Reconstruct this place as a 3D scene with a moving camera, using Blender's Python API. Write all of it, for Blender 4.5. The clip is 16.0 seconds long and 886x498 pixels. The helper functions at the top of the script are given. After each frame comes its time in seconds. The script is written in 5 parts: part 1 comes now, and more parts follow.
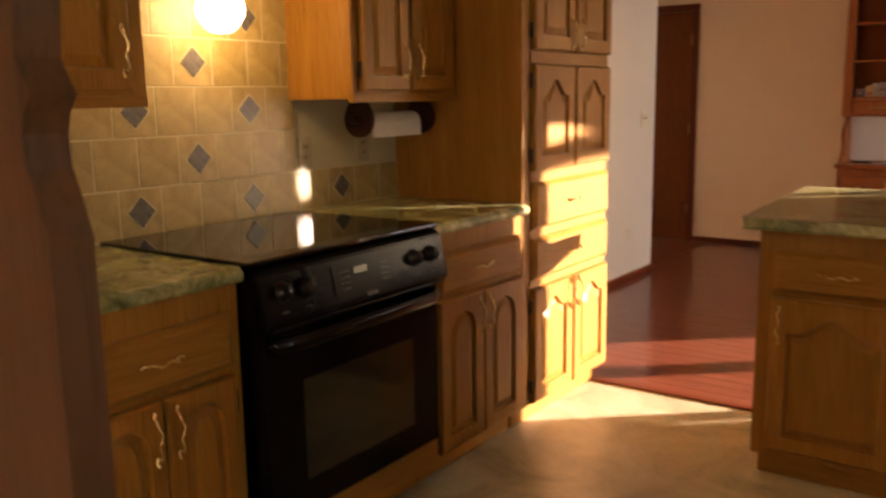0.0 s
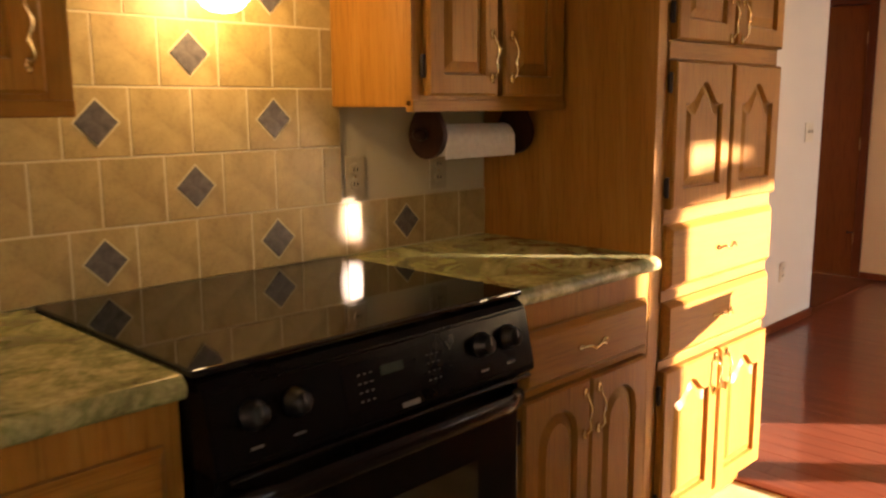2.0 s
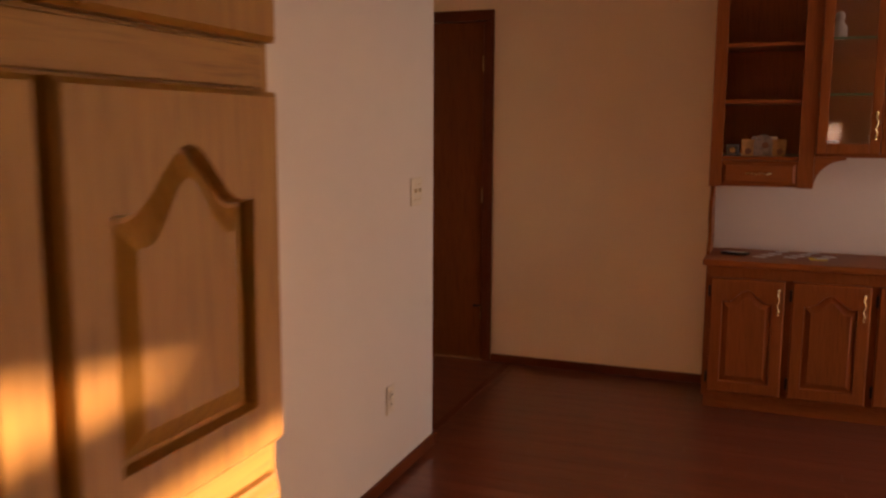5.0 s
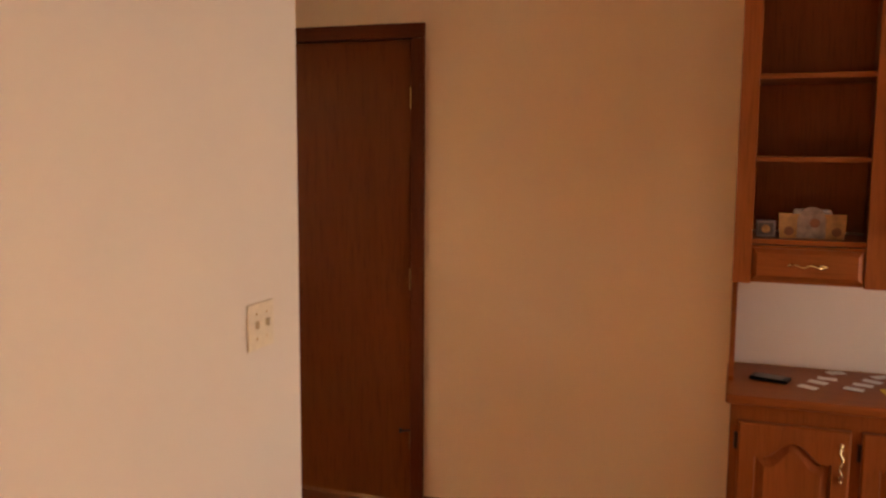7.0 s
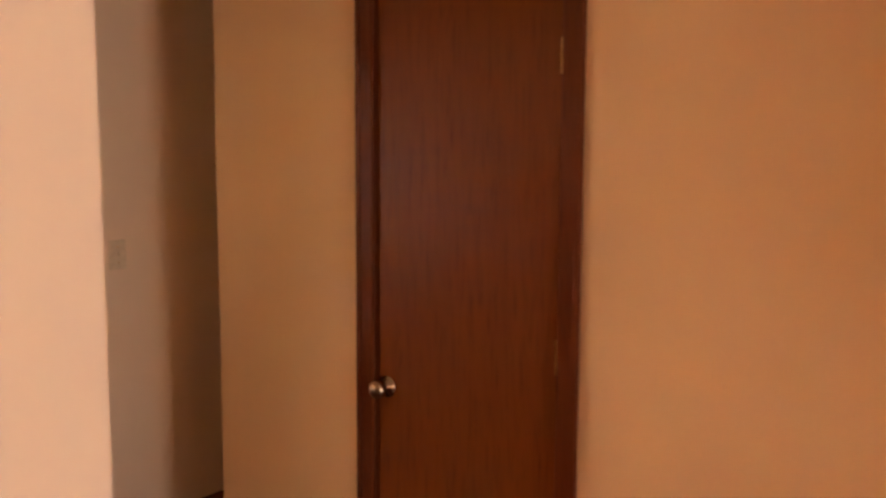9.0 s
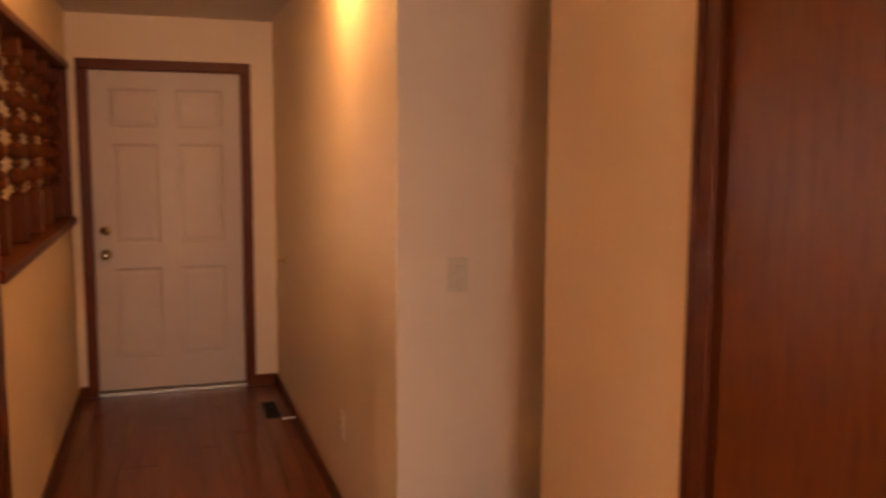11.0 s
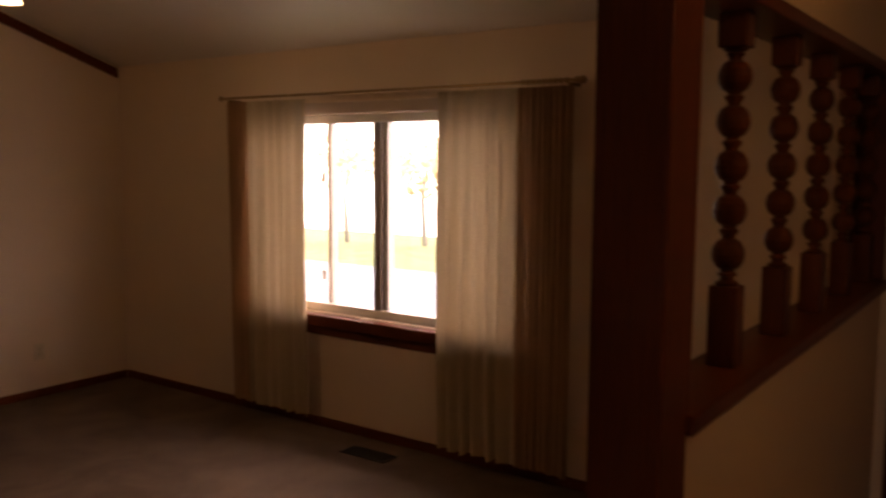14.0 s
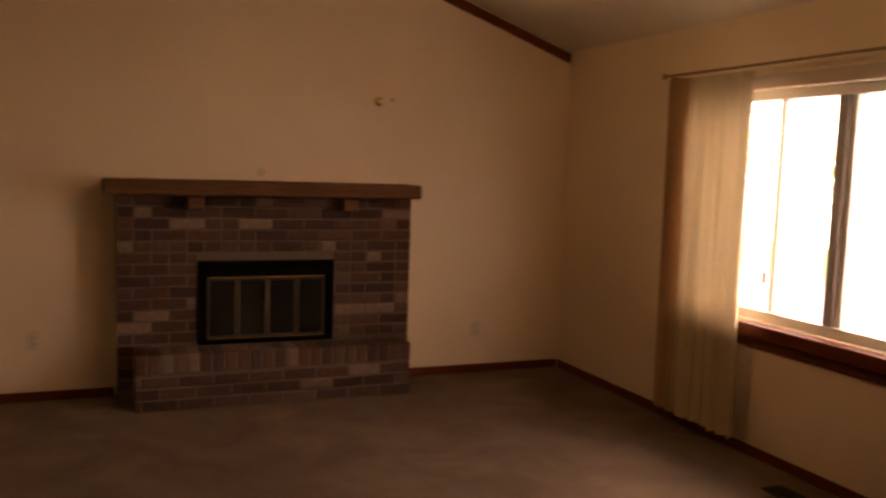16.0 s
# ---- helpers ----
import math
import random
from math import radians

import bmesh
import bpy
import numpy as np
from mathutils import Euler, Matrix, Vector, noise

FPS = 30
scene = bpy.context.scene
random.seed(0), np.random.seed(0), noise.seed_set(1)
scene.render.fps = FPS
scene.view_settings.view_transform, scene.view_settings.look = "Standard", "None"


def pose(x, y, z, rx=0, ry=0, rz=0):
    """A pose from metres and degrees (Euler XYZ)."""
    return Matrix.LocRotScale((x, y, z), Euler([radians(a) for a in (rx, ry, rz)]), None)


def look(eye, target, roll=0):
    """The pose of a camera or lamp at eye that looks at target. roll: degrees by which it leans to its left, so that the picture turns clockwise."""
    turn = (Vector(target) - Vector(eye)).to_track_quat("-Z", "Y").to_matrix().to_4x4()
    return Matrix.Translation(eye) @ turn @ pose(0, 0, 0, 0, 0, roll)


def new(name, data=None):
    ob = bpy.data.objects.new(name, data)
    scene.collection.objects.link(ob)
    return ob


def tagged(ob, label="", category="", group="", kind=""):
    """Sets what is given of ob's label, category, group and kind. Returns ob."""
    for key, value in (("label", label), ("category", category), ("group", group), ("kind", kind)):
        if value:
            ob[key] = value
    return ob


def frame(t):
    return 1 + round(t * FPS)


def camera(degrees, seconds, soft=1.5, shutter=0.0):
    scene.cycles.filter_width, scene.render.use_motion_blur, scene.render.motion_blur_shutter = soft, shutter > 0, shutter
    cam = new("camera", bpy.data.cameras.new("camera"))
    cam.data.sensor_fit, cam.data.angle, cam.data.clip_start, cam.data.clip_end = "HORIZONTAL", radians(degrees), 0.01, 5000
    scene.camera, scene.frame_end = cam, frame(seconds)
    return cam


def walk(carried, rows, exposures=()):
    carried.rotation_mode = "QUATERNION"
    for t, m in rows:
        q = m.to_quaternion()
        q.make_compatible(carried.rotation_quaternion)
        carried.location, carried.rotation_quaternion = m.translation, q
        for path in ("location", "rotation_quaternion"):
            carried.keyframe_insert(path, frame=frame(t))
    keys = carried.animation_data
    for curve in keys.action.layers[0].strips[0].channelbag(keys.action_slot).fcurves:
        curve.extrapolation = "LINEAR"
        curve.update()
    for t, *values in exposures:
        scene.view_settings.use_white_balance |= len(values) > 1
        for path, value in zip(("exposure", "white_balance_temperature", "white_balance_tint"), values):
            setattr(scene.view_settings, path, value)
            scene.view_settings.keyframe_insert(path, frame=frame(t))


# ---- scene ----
cam = camera(55.0, 16.0, 2.4, 0.5)

PATH = [
    (0, (2.243, -1.387, 1.317), (1.096, 0.213, 0.968), -0.9),
    (0.5, (2.105, -1.205, 1.339), (0.854, 0.325, 1.031), -0.1),
    (1, (1.999, -1.028, 1.339), (0.736, 0.496, 1.051), 0.2),
    (1.5, (1.91, -0.825, 1.339), (0.604, 0.654, 1.01), 0.3),
    (2, (1.802, -0.627, 1.325), (0.427, 0.786, 0.989), -0.3),
    (2.5, (1.693, -0.386, 1.322), (0.349, 1.057, 0.986), -0.8),
    (3, (1.603, -0.108, 1.332), (0.365, 1.425, 0.986), -0.5),
    (3.5, (1.507, 0.239, 1.366), (0.406, 1.87, 1.007), 1.0),
    (4, (1.392, 0.554, 1.375), (0.431, 2.271, 1.015), 0.9),
    (4.5, (1.272, 0.864, 1.403), (0.474, 2.672, 1.095), 0.9),
    (4.7, (1.219, 1.039, 1.388), (0.494, 2.88, 1.1), 0.3),
    (7, (0.897, 2.754, 1.576), (0.246, 4.63, 1.341), 0.4),
    (7.5, (0.8, 3.153, 1.552), (0.146, 5.031, 1.333), 0.4),
    (8, (0.724, 3.526, 1.532), (-0.019, 5.371, 1.314), -0.1),
    (8.2, (0.692, 3.659, 1.526), (-0.116, 5.475, 1.309), -0.1),
    (10.3, (0.477, 5.01, 1.535), (-1.274, 5.945, 1.294), 0.8),
    (10.5, (0.383, 5.084, 1.544), (-1.414, 5.926, 1.295), 0.7),
    (11, (0.268, 5.174, 1.548), (-1.62, 5.794, 1.322), 0.3),
    (11.5, (-0.01, 5.269, 1.549), (-1.979, 5.49, 1.275), 0.1),
    (12, (-0.271, 5.345, 1.564), (-2.246, 5.216, 1.278), -0.2),
    (12.5, (-0.546, 5.342, 1.567), (-2.493, 4.95, 1.332), -0.9),
    (13, (-0.818, 5.349, 1.601), (-2.685, 4.663, 1.388), -0.2),
    (13.5, (-1.027, 5.313, 1.627), (-2.78, 4.377, 1.409), 0.2),
    (14, (-1.182, 5.232, 1.668), (-2.799, 4.075, 1.458), 0.3),
    (14.5, (-1.34, 5.149, 1.601), (-2.801, 3.795, 1.413), 0.1),
    (15, (-1.542, 5.194, 1.567), (-2.745, 3.609, 1.364), 0.8),
    (15.5, (-1.669, 5.146, 1.488), (-2.629, 3.402, 1.293), 1.5),
    (16, (-1.749, 5.062, 1.494), (-2.506, 3.221, 1.294), 1.9),
]
EXPOSURES = [(0, 3.12, 6700, 18), (0.7, 3.38, 6700, 18), (2.5, 3.4, 6900, 20), (2.9, 3.35, 6900, 20), (3.5, 2.85, 7100, 26), (3.9, 2.45, 7350, 35), (4.7, 2.35, 7600, 37), (7, 3.26, 7700, 26), (8.2, 3.52, 8200, 30), (10.3, 3.7, 9900, 52), (11.2, 3.65, 9700, 48), (12.0, 3.78, 9600, 52), (12.6, 3.95, 9700, 51), (13.0, 3.5, 9500, 48), (13.5, 2.6, 8500, 41), (14.0, 1.28, 8000, 40), (14.6, 0.42, 7600, 35), (15.4, 0.32, 8000, 35), (16, 2.15, 9100, 36)]
walk(cam, [(t, look(eye, target, roll)) for t, eye, target, roll in PATH], EXPOSURES)

# ---- light ----
def rad(v):
    return v * math.pi / 180


SUN_FROM = Vector((0.756, 0.654, 0.176)).normalized()
world = bpy.data.worlds.new("sky")
scene.world = world
world.use_nodes = True
wn = world.node_tree
sky = wn.nodes.new("ShaderNodeTexSky")
sky.sky_type = "NISHITA"
sky.sun_disc = False
sky.sun_elevation = rad(10)
sky.sun_rotation = rad(50)
wn.links.new(sky.outputs[0], wn.nodes["Background"].inputs[0])
wn.nodes["Background"].inputs[1].default_value = 0.085


def lamp(name, kind, energy, color, m, size=None, size_y=None):
    d = bpy.data.lights.new(name, kind)
    d.energy, d.color = energy, color
    if kind == "AREA":
        d.shape, d.size, d.size_y = "RECTANGLE", size, size_y
    elif kind == "SUN":
        d.angle = rad(0.5)
    else:
        d.shadow_soft_size = size
    ob = new(name, d)
    ob.matrix_basis = m
    return ob


lamp("sun", "SUN", 4.75, (1.0, 0.81, 0.70), look(SUN_FROM * 30, (0, 0, 0)))
lamp("patio_daylight", "AREA", 5.0, (0.92, 0.93, 1.0), look((3.93, 5.1, 1.05), (0, 6.2, 1.0)), 1.6, 1.9)
lamp("window_daylight", "AREA", 0.77, (1.0, 0.96, 0.90), look((-5.0, 2.0, 1.33), (0, 2.0, 1.2)), 1.8, 1.1)
# fill light for the dim cabinets, from an unseen kitchen window
lamp("kitchen_daylight", "AREA", 0.16, (1.0, 0.93, 0.84), look((3.93, -0.9, 1.55), (0, -0.4, 0.7)), 1.3, 0.9)
lamp("globe_bulb", "POINT", 0.54, (1.0, 0.56, 0.17), pose(0.12, 0.415, 1.60), 0.07)
lamp("hall_bulb", "POINT", 1.08, (1.0, 0.62, 0.22), pose(-3.0, 5.66, 2.27), 0.06)
lamp("fan_bulb", "POINT", 0.13, (1.0, 0.60, 0.26), pose(-3.0, 1.62, 2.33), 0.06)


# ---- materials ----
def material(name, rough=0.5, metal=0.0):
    m = bpy.data.materials.new(name)
    m.use_nodes = True
    b = m.node_tree.nodes["Principled BSDF"]
    b.inputs["Roughness"].default_value = rough
    b.inputs["Metallic"].default_value = metal
    return m, m.node_tree, b


def add(nt, kind, **props):
    n = nt.nodes.new(kind)
    for k, v in props.items():
        n.inputs[k].default_value = v
    return n


def coords(nt, scale=(1, 1, 1), vary=False):
    c = nt.nodes.new("ShaderNodeTexCoord")
    mp = nt.nodes.new("ShaderNodeMapping")
    mp.inputs["Scale"].default_value = scale
    nt.links.new(c.outputs["Object"], mp.inputs["Vector"])
    if vary:
        info = nt.nodes.new("ShaderNodeObjectInfo")
        mul = nt.nodes.new("ShaderNodeMath")
        mul.operation = "MULTIPLY"
        mul.inputs[1].default_value = 37.0
        nt.links.new(info.outputs["Random"], mul.inputs[0])
        nt.links.new(mul.outputs[0], mp.inputs["Location"])
    return mp.outputs[0]


def ramp(nt, fac, stops):
    r = nt.nodes.new("ShaderNodeValToRGB")
    while len(r.color_ramp.elements) < len(stops):
        r.color_ramp.elements.new(0.5)
    for e, (p, c) in zip(r.color_ramp.elements, stops):
        e.position, e.color = p, (*c, 1)
    nt.links.new(fac, r.inputs[0])
    return r.outputs[0]


def noise_of(nt, vec, scale, detail=4, rough=0.55, distort=0.0):
    n = add(nt, "ShaderNodeTexNoise", Scale=scale, Detail=detail, Roughness=rough, Distortion=distort)
    nt.links.new(vec, n.inputs["Vector"])
    return n.outputs["Fac"]


def mixed(nt, a, b, fac, mode="MIX"):
    n = nt.nodes.new("ShaderNodeMix")
    n.data_type, n.blend_type = "RGBA", mode
    for s, v in ((n.inputs[6], a), (n.inputs[7], b), (n.inputs[0], fac)):
        if isinstance(v, (int, float)):
            s.default_value = v
        elif isinstance(v, tuple):
            s.default_value = (*v, 1)
        else:
            nt.links.new(v, s)
    return n.outputs[2]


def bump(nt, b, height, strength=0.2, dist=0.002):
    n = add(nt, "ShaderNodeBump", Strength=strength, Distance=dist)
    nt.links.new(height, n.inputs["Height"])
    nt.links.new(n.outputs[0], b.inputs["Normal"])


def wood(name, dark, mid, light, axis=2, rough=0.42, size=1.0, vary=True):
    """Open-grained wood, with the grain along one axis."""
    m, nt, b = material(name, rough)
    s = [15.0 / size] * 3
    s[axis] = 1.5 / size
    v = coords(nt, tuple(s), vary)
    broad = noise_of(nt, v, 1.0, 3, 0.5, 0.6)
    w = nt.nodes.new("ShaderNodeTexWave")
    w.bands_direction = "DIAGONAL"
    for k, x in (("Scale", 1.6), ("Distortion", 9.0), ("Detail", 3.0), ("Detail Scale", 1.2)):
        w.inputs[k].default_value = x
    nt.links.new(v, w.inputs["Vector"])
    s2 = [190.0 / size] * 3
    s2[axis] = 7.0
    fine = noise_of(nt, coords(nt, tuple(s2), vary), 1.0, 3, 0.6)
    c = ramp(nt, broad, ((0.25, tuple((d + 2 * k) / 3 for d, k in zip(dark, mid))), (0.5, mid), (0.78, tuple((d + k) / 2 for d, k in zip(light, mid)))))
    c2 = mixed(nt, c, dark, ramp(nt, w.outputs["Fac"], ((0.0, (0.26,) * 3), (0.22, (0.09,) * 3), (0.6, (0, 0, 0)))))
    c3 = mixed(nt, c2, tuple(k * 0.5 for k in dark), ramp(nt, fine, ((0.25, (0.55,) * 3), (0.48, (0.0,) * 3))))
    nt.links.new(c3, b.inputs["Base Color"])
    b.inputs["Specular IOR Level"].default_value = 0.13
    bump(nt, b, fine, 0.12, 0.001)
    return m


def painted(name, color, rough=0.6, grain=220, strength=0.12, tint=0.06):
    m, nt, b = material(name, rough)
    v = coords(nt)
    big = noise_of(nt, v, 1.3, 3)
    dark = tuple(k * (1 - tint) for k in color)
    nt.links.new(ramp(nt, big, ((0.3, dark), (0.7, color))), b.inputs["Base Color"])
    bump(nt, b, noise_of(nt, v, grain, 3), strength, 0.001)
    return m


def plain(name, color, rough=0.4, metal=0.0, grain=60.0, tint=0.15):
    m, nt, b = material(name, rough, metal)
    n = noise_of(nt, coords(nt), grain, 3)
    nt.links.new(ramp(nt, n, ((0.3, tuple(k * (1 - tint) for k in color)), (0.7, color))), b.inputs["Base Color"])
    return m


OAK = ((0.205, 0.090, 0.013), (0.29, 0.134, 0.020), (0.36, 0.184, 0.036))
oak_v = wood("oak_upright", *OAK, axis=2)
oak_h = wood("oak_level", *OAK, axis=0)
oak_y = wood("oak_along", *OAK, axis=1)
RED = ((0.20, 0.050, 0.011), (0.27, 0.076, 0.017), (0.31, 0.098, 0.023))
cherry_v = wood("stained_oak_upright", *RED, axis=2)
cherry_h = wood("stained_oak_level", *RED, axis=0)
DOORWOOD = ((0.15, 0.036, 0.007), (0.185, 0.046, 0.009), (0.215, 0.057, 0.011))
door_wood = wood("door_veneer", *DOORWOOD, axis=2, rough=0.36, size=2.0)
TRIM = ((0.10, 0.022, 0.008), (0.135, 0.032, 0.010), (0.16, 0.040, 0.0125))
trim_v = wood("trim_upright", *TRIM, axis=2, rough=0.35)
trim_x = wood("trim_along_x", *TRIM, axis=0, rough=0.35)
trim_y = wood("trim_along_y", *TRIM, axis=1, rough=0.35)
PLANK = ((0.092, 0.020, 0.010), (0.175, 0.048, 0.022), (0.27, 0.090, 0.043))
plank_x = wood("floor_board", *PLANK, axis=0, rough=0.33, size=1.2)
floor_bsdf = plank_x.node_tree.nodes["Principled BSDF"]
floor_bsdf.inputs["Specular IOR Level"].default_value = 0.3
floor_bsdf.inputs["Coat Weight"].default_value = 0.45
floor_bsdf.inputs["Coat Roughness"].default_value = 0.05
wall_paint = painted("wall_paint", (0.76, 0.61, 0.45))
tan_paint = painted("tan_wall_paint", (0.80, 0.555, 0.32))
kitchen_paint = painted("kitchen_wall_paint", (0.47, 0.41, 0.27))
pale_paint = painted("pale_wall_paint", (0.66, 0.575, 0.48))
ceiling_paint = painted("ceiling_paint", (0.72, 0.66, 0.58), 0.8, 90, 0.5)
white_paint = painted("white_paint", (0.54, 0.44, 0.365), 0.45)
brass = plain("brass", (0.86, 0.66, 0.32), 0.14, 1.0)
worn_brass = plain("worn_brass", (0.44, 0.36, 0.27), 0.22, 1.0)
black_enamel = plain("black_enamel", (0.004, 0.0035, 0.0035), 0.24)
black_enamel.node_tree.nodes["Principled BSDF"].inputs["Specular IOR Level"].default_value = 0.08
ceramic_black = plain("black_glass_ceramic", (0.005, 0.005, 0.005), 0.04)
dial_black = plain("dial_plastic", (0.012, 0.011, 0.011), 0.28)
dial_black.node_tree.nodes["Principled BSDF"].inputs["Specular IOR Level"].default_value = 0.2
dark_metal = plain("dark_metal", (0.03, 0.022, 0.018), 0.45, 0.6)
ivory = plain("ivory_plastic", (0.68, 0.58, 0.42), 0.4)


# ---- building helpers ----
def world_of(ob):
    m = ob.matrix_basis
    return world_of(ob.parent) @ ob.matrix_parent_inverse @ m if ob.parent else m


def part(name, bm, mat, parent=None, label="", m=None, smooth=False):
    """Links a bmesh as one mesh object, under a thing if one is given; its geometry is in world space or in the frame m."""
    if isinstance(bm, bpy.types.Mesh):
        data = bm
    else:
        data = bpy.data.meshes.new(name)
        if smooth:
            for f in bm.faces:
                f.smooth = True
        bm.to_mesh(data)
        bm.free()
        data.materials.append(mat)
    ob = new(name, data)
    if parent:
        ob.parent = parent
        ob.matrix_parent_inverse = world_of(parent).inverted()
    if m is not None:
        ob.matrix_basis = m
    if label:
        ob["label"] = label
    return ob


def thing(name, label, category, at=(0, 0, 0), group=""):
    ob = new(name)
    ob.empty_display_size = 0.1
    ob.matrix_basis = pose(*at)
    return tagged(ob, label, category, group)


def structure(name, bm, mat, label):
    return tagged(part(name, bm, mat), label, "", "", "structure")


def box(x0, x1, y0, y1, z0, z1, bevel=0.0, bm=None, seg=2):
    own = bmesh.new()
    bmesh.ops.create_cube(own, size=1)
    for v in own.verts:
        v.co = Vector(((x0 + x1) / 2 + v.co.x * (x1 - x0), (y0 + y1) / 2 + v.co.y * (y1 - y0), (z0 + z1) / 2 + v.co.z * (z1 - z0)))
    if bevel:
        bmesh.ops.bevel(own, geom=own.edges[:], offset=bevel, segments=seg, affect="EDGES", profile=0.5)
    if bm is None:
        return own
    tmp = bpy.data.meshes.new("tmp")
    own.to_mesh(tmp)
    own.free()
    bm.from_mesh(tmp)
    bpy.data.meshes.remove(tmp)
    return bm


def tube(points, r, seg=8, bm=None, closed=False):
    """A round rod along points; r may be one radius or one for each point."""
    bm = bm or bmesh.new()
    pts = [Vector(p) for p in points]
    rs = r if isinstance(r, (list, tuple)) else [r] * len(pts)
    rings = []
    up = Vector((0.31, 0.17, 0.93)).normalized()
    for i, p in enumerate(pts):
        d = (pts[min(i + 1, len(pts) - 1)] - pts[max(i - 1, 0)]).normalized()
        a = d.cross(up)
        if a.length < 1e-3:
            a = d.cross(Vector((1, 0, 0)))
        a.normalize()
        c = d.cross(a)
        rings.append([bm.verts.new(p + rs[i] * (math.cos(t) * a + math.sin(t) * c)) for t in [2 * math.pi * k / seg for k in range(seg)]])
    for ra, rb in zip(rings, rings[1:]):
        for k in range(seg):
            bm.faces.new((ra[k], ra[(k + 1) % seg], rb[(k + 1) % seg], rb[k]))
    if not closed:
        bm.faces.new(rings[0][::-1])
        bm.faces.new(rings[-1])
    bmesh.ops.recalc_face_normals(bm, faces=bm.faces[:])
    return bm


def lathe(profile, seg=20, bm=None, at=(0, 0, 0), axis=2):
    """A turned shape from (radius, height) pairs, about an axis through at."""
    bm = bm or bmesh.new()
    rings = []
    for r, h in profile:
        ring = []
        for k in range(seg):
            a = 2 * math.pi * k / seg
            c = [r * math.cos(a), r * math.sin(a), h]
            if axis == 0:
                c = [c[2], c[0], c[1]]
            elif axis == 1:
                c = [c[0], c[2], c[1]]
            ring.append(bm.verts.new(Vector(at) + Vector(c)))
        rings.append(ring)
    for ra, rb in zip(rings, rings[1:]):
        for k in range(seg):
            bm.faces.new((ra[k], ra[(k + 1) % seg], rb[(k + 1) % seg], rb[k]))
    bm.faces.new(rings[0][::-1])
    bm.faces.new(rings[-1])
    bmesh.ops.recalc_face_normals(bm, faces=bm.faces[:])
    return bm


def prism(outline, y0, y1, bm=None):
    """A plate of thickness y0..y1 with an outline of (x, z) pairs."""
    bm = bm or bmesh.new()
    a = [bm.verts.new((x, y0, z)) for x, z in outline]
    b = [bm.verts.new((x, y1, z)) for x, z in outline]
    n = len(outline)
    bm.faces.new(a)
    bm.faces.new(b[::-1])
    for k in range(n):
        bm.faces.new((a[k], b[k], b[(k + 1) % n], a[(k + 1) % n]))
    bmesh.ops.recalc_face_normals(bm, faces=bm.faces[:])
    return bm


def loft(loops, cap=True):
    """Joins loops of equally many points into one skin."""
    bm = bmesh.new()
    rings = [[bm.verts.new(p) for p in l] for l in loops]
    n = len(rings[0])
    for a, b in zip(rings, rings[1:]):
        for k in range(n):
            bm.faces.new((a[k], a[(k + 1) % n], b[(k + 1) % n], b[k]))
    if cap:
        bm.faces.new(rings[0][::-1])
        bm.faces.new(rings[-1])
    bmesh.ops.recalc_face_normals(bm, faces=bm.faces[:])
    return bm


# frames for fronts: local x along the front, local z up, local -y outwards
def facing_east(x, y, z):
    """A front that looks along +x; its local x runs along +y."""
    return pose(x, y, z, 0, 0, 90)


def facing_south(x, y, z):
    """A front that looks along -y; its local x runs along +x."""
    return pose(x, y, z)


def panel_front(w, h, rise=0.06, stile=0.055, thick=0.024, rounded=False):
    """A framed door front with a raised panel; rise is the height of the panel's cathedral or rounded arch."""
    n = 18

    def bell(s):
        if rounded:
            return math.sqrt(max(0.0, 1 - s * s))
        s = min(1.0, abs(s) / 0.8)
        return 0.5 * (1 + math.cos(math.pi * s))

    def ring(inset, y, outer=False):
        pts = []
        a, b = (inset, w - inset) if outer else (stile + inset, w - stile - inset)
        z0 = inset if outer else stile + inset
        pts.append((a, y, z0))
        pts.append((b, y, z0))
        for k in range(n + 1):
            s = 1 - 2 * k / n
            x = (a + b) / 2 + s * (b - a) / 2
            z = h - inset if outer else h - stile - rise - inset + rise * bell(s)
            pts.append((x, y, z))
        return pts

    return loft([ring(0, 0, True), ring(0, -thick + 0.006, True), ring(0.006, -thick, True), ring(0, -thick), ring(0.004, -thick + 0.013), ring(0.009, -thick + 0.013), ring(0.032, -thick + 0.002), ring(0.036, -thick + 0.002)])


def slab_front(w, h, thick=0.024):
    def ring(i, y):
        return [(i, y, i), (w - i, y, i), (w - i, y, h - i), (i, y, h - i)]

    return loft([ring(0, 0), ring(0, -thick * 0.4), ring(0.003, -thick * 0.5), ring(0.013, -thick * 0.9), ring(0.016, -thick)])


def wavy_handle(length=0.11, level=False):
    """A cast brass pull with a wavy grip and two pierced ends, in the frame of a front."""
    bm = bmesh.new()
    pts, rs = [], []
    for k in range(17):
        s = k / 16 - 0.5
        off = 0.0045 * math.sin(s * 4 * math.pi)
        out = -0.021 + 0.015 * (abs(s) * 2) ** 4
        pts.append((s * length, out, off) if level else (off, out, s * length))
        rs.append(0.0028 + 0.0018 * math.cos(s * 6 * math.pi) ** 2)
    tube(pts, rs, 7, bm)
    for sgn in (-1, 1):
        for d, r in ((0.5, 0.008), (0.43, 0.0062), (0.57, 0.006)):
            c = sgn * d * length
            lathe(((r, 0.0), (r, -0.004), (r * 0.5, -0.008)), 9, bm, (c, 0, 0) if level else (0, 0, c), 1)
    return bm


HANDLE_UP = None

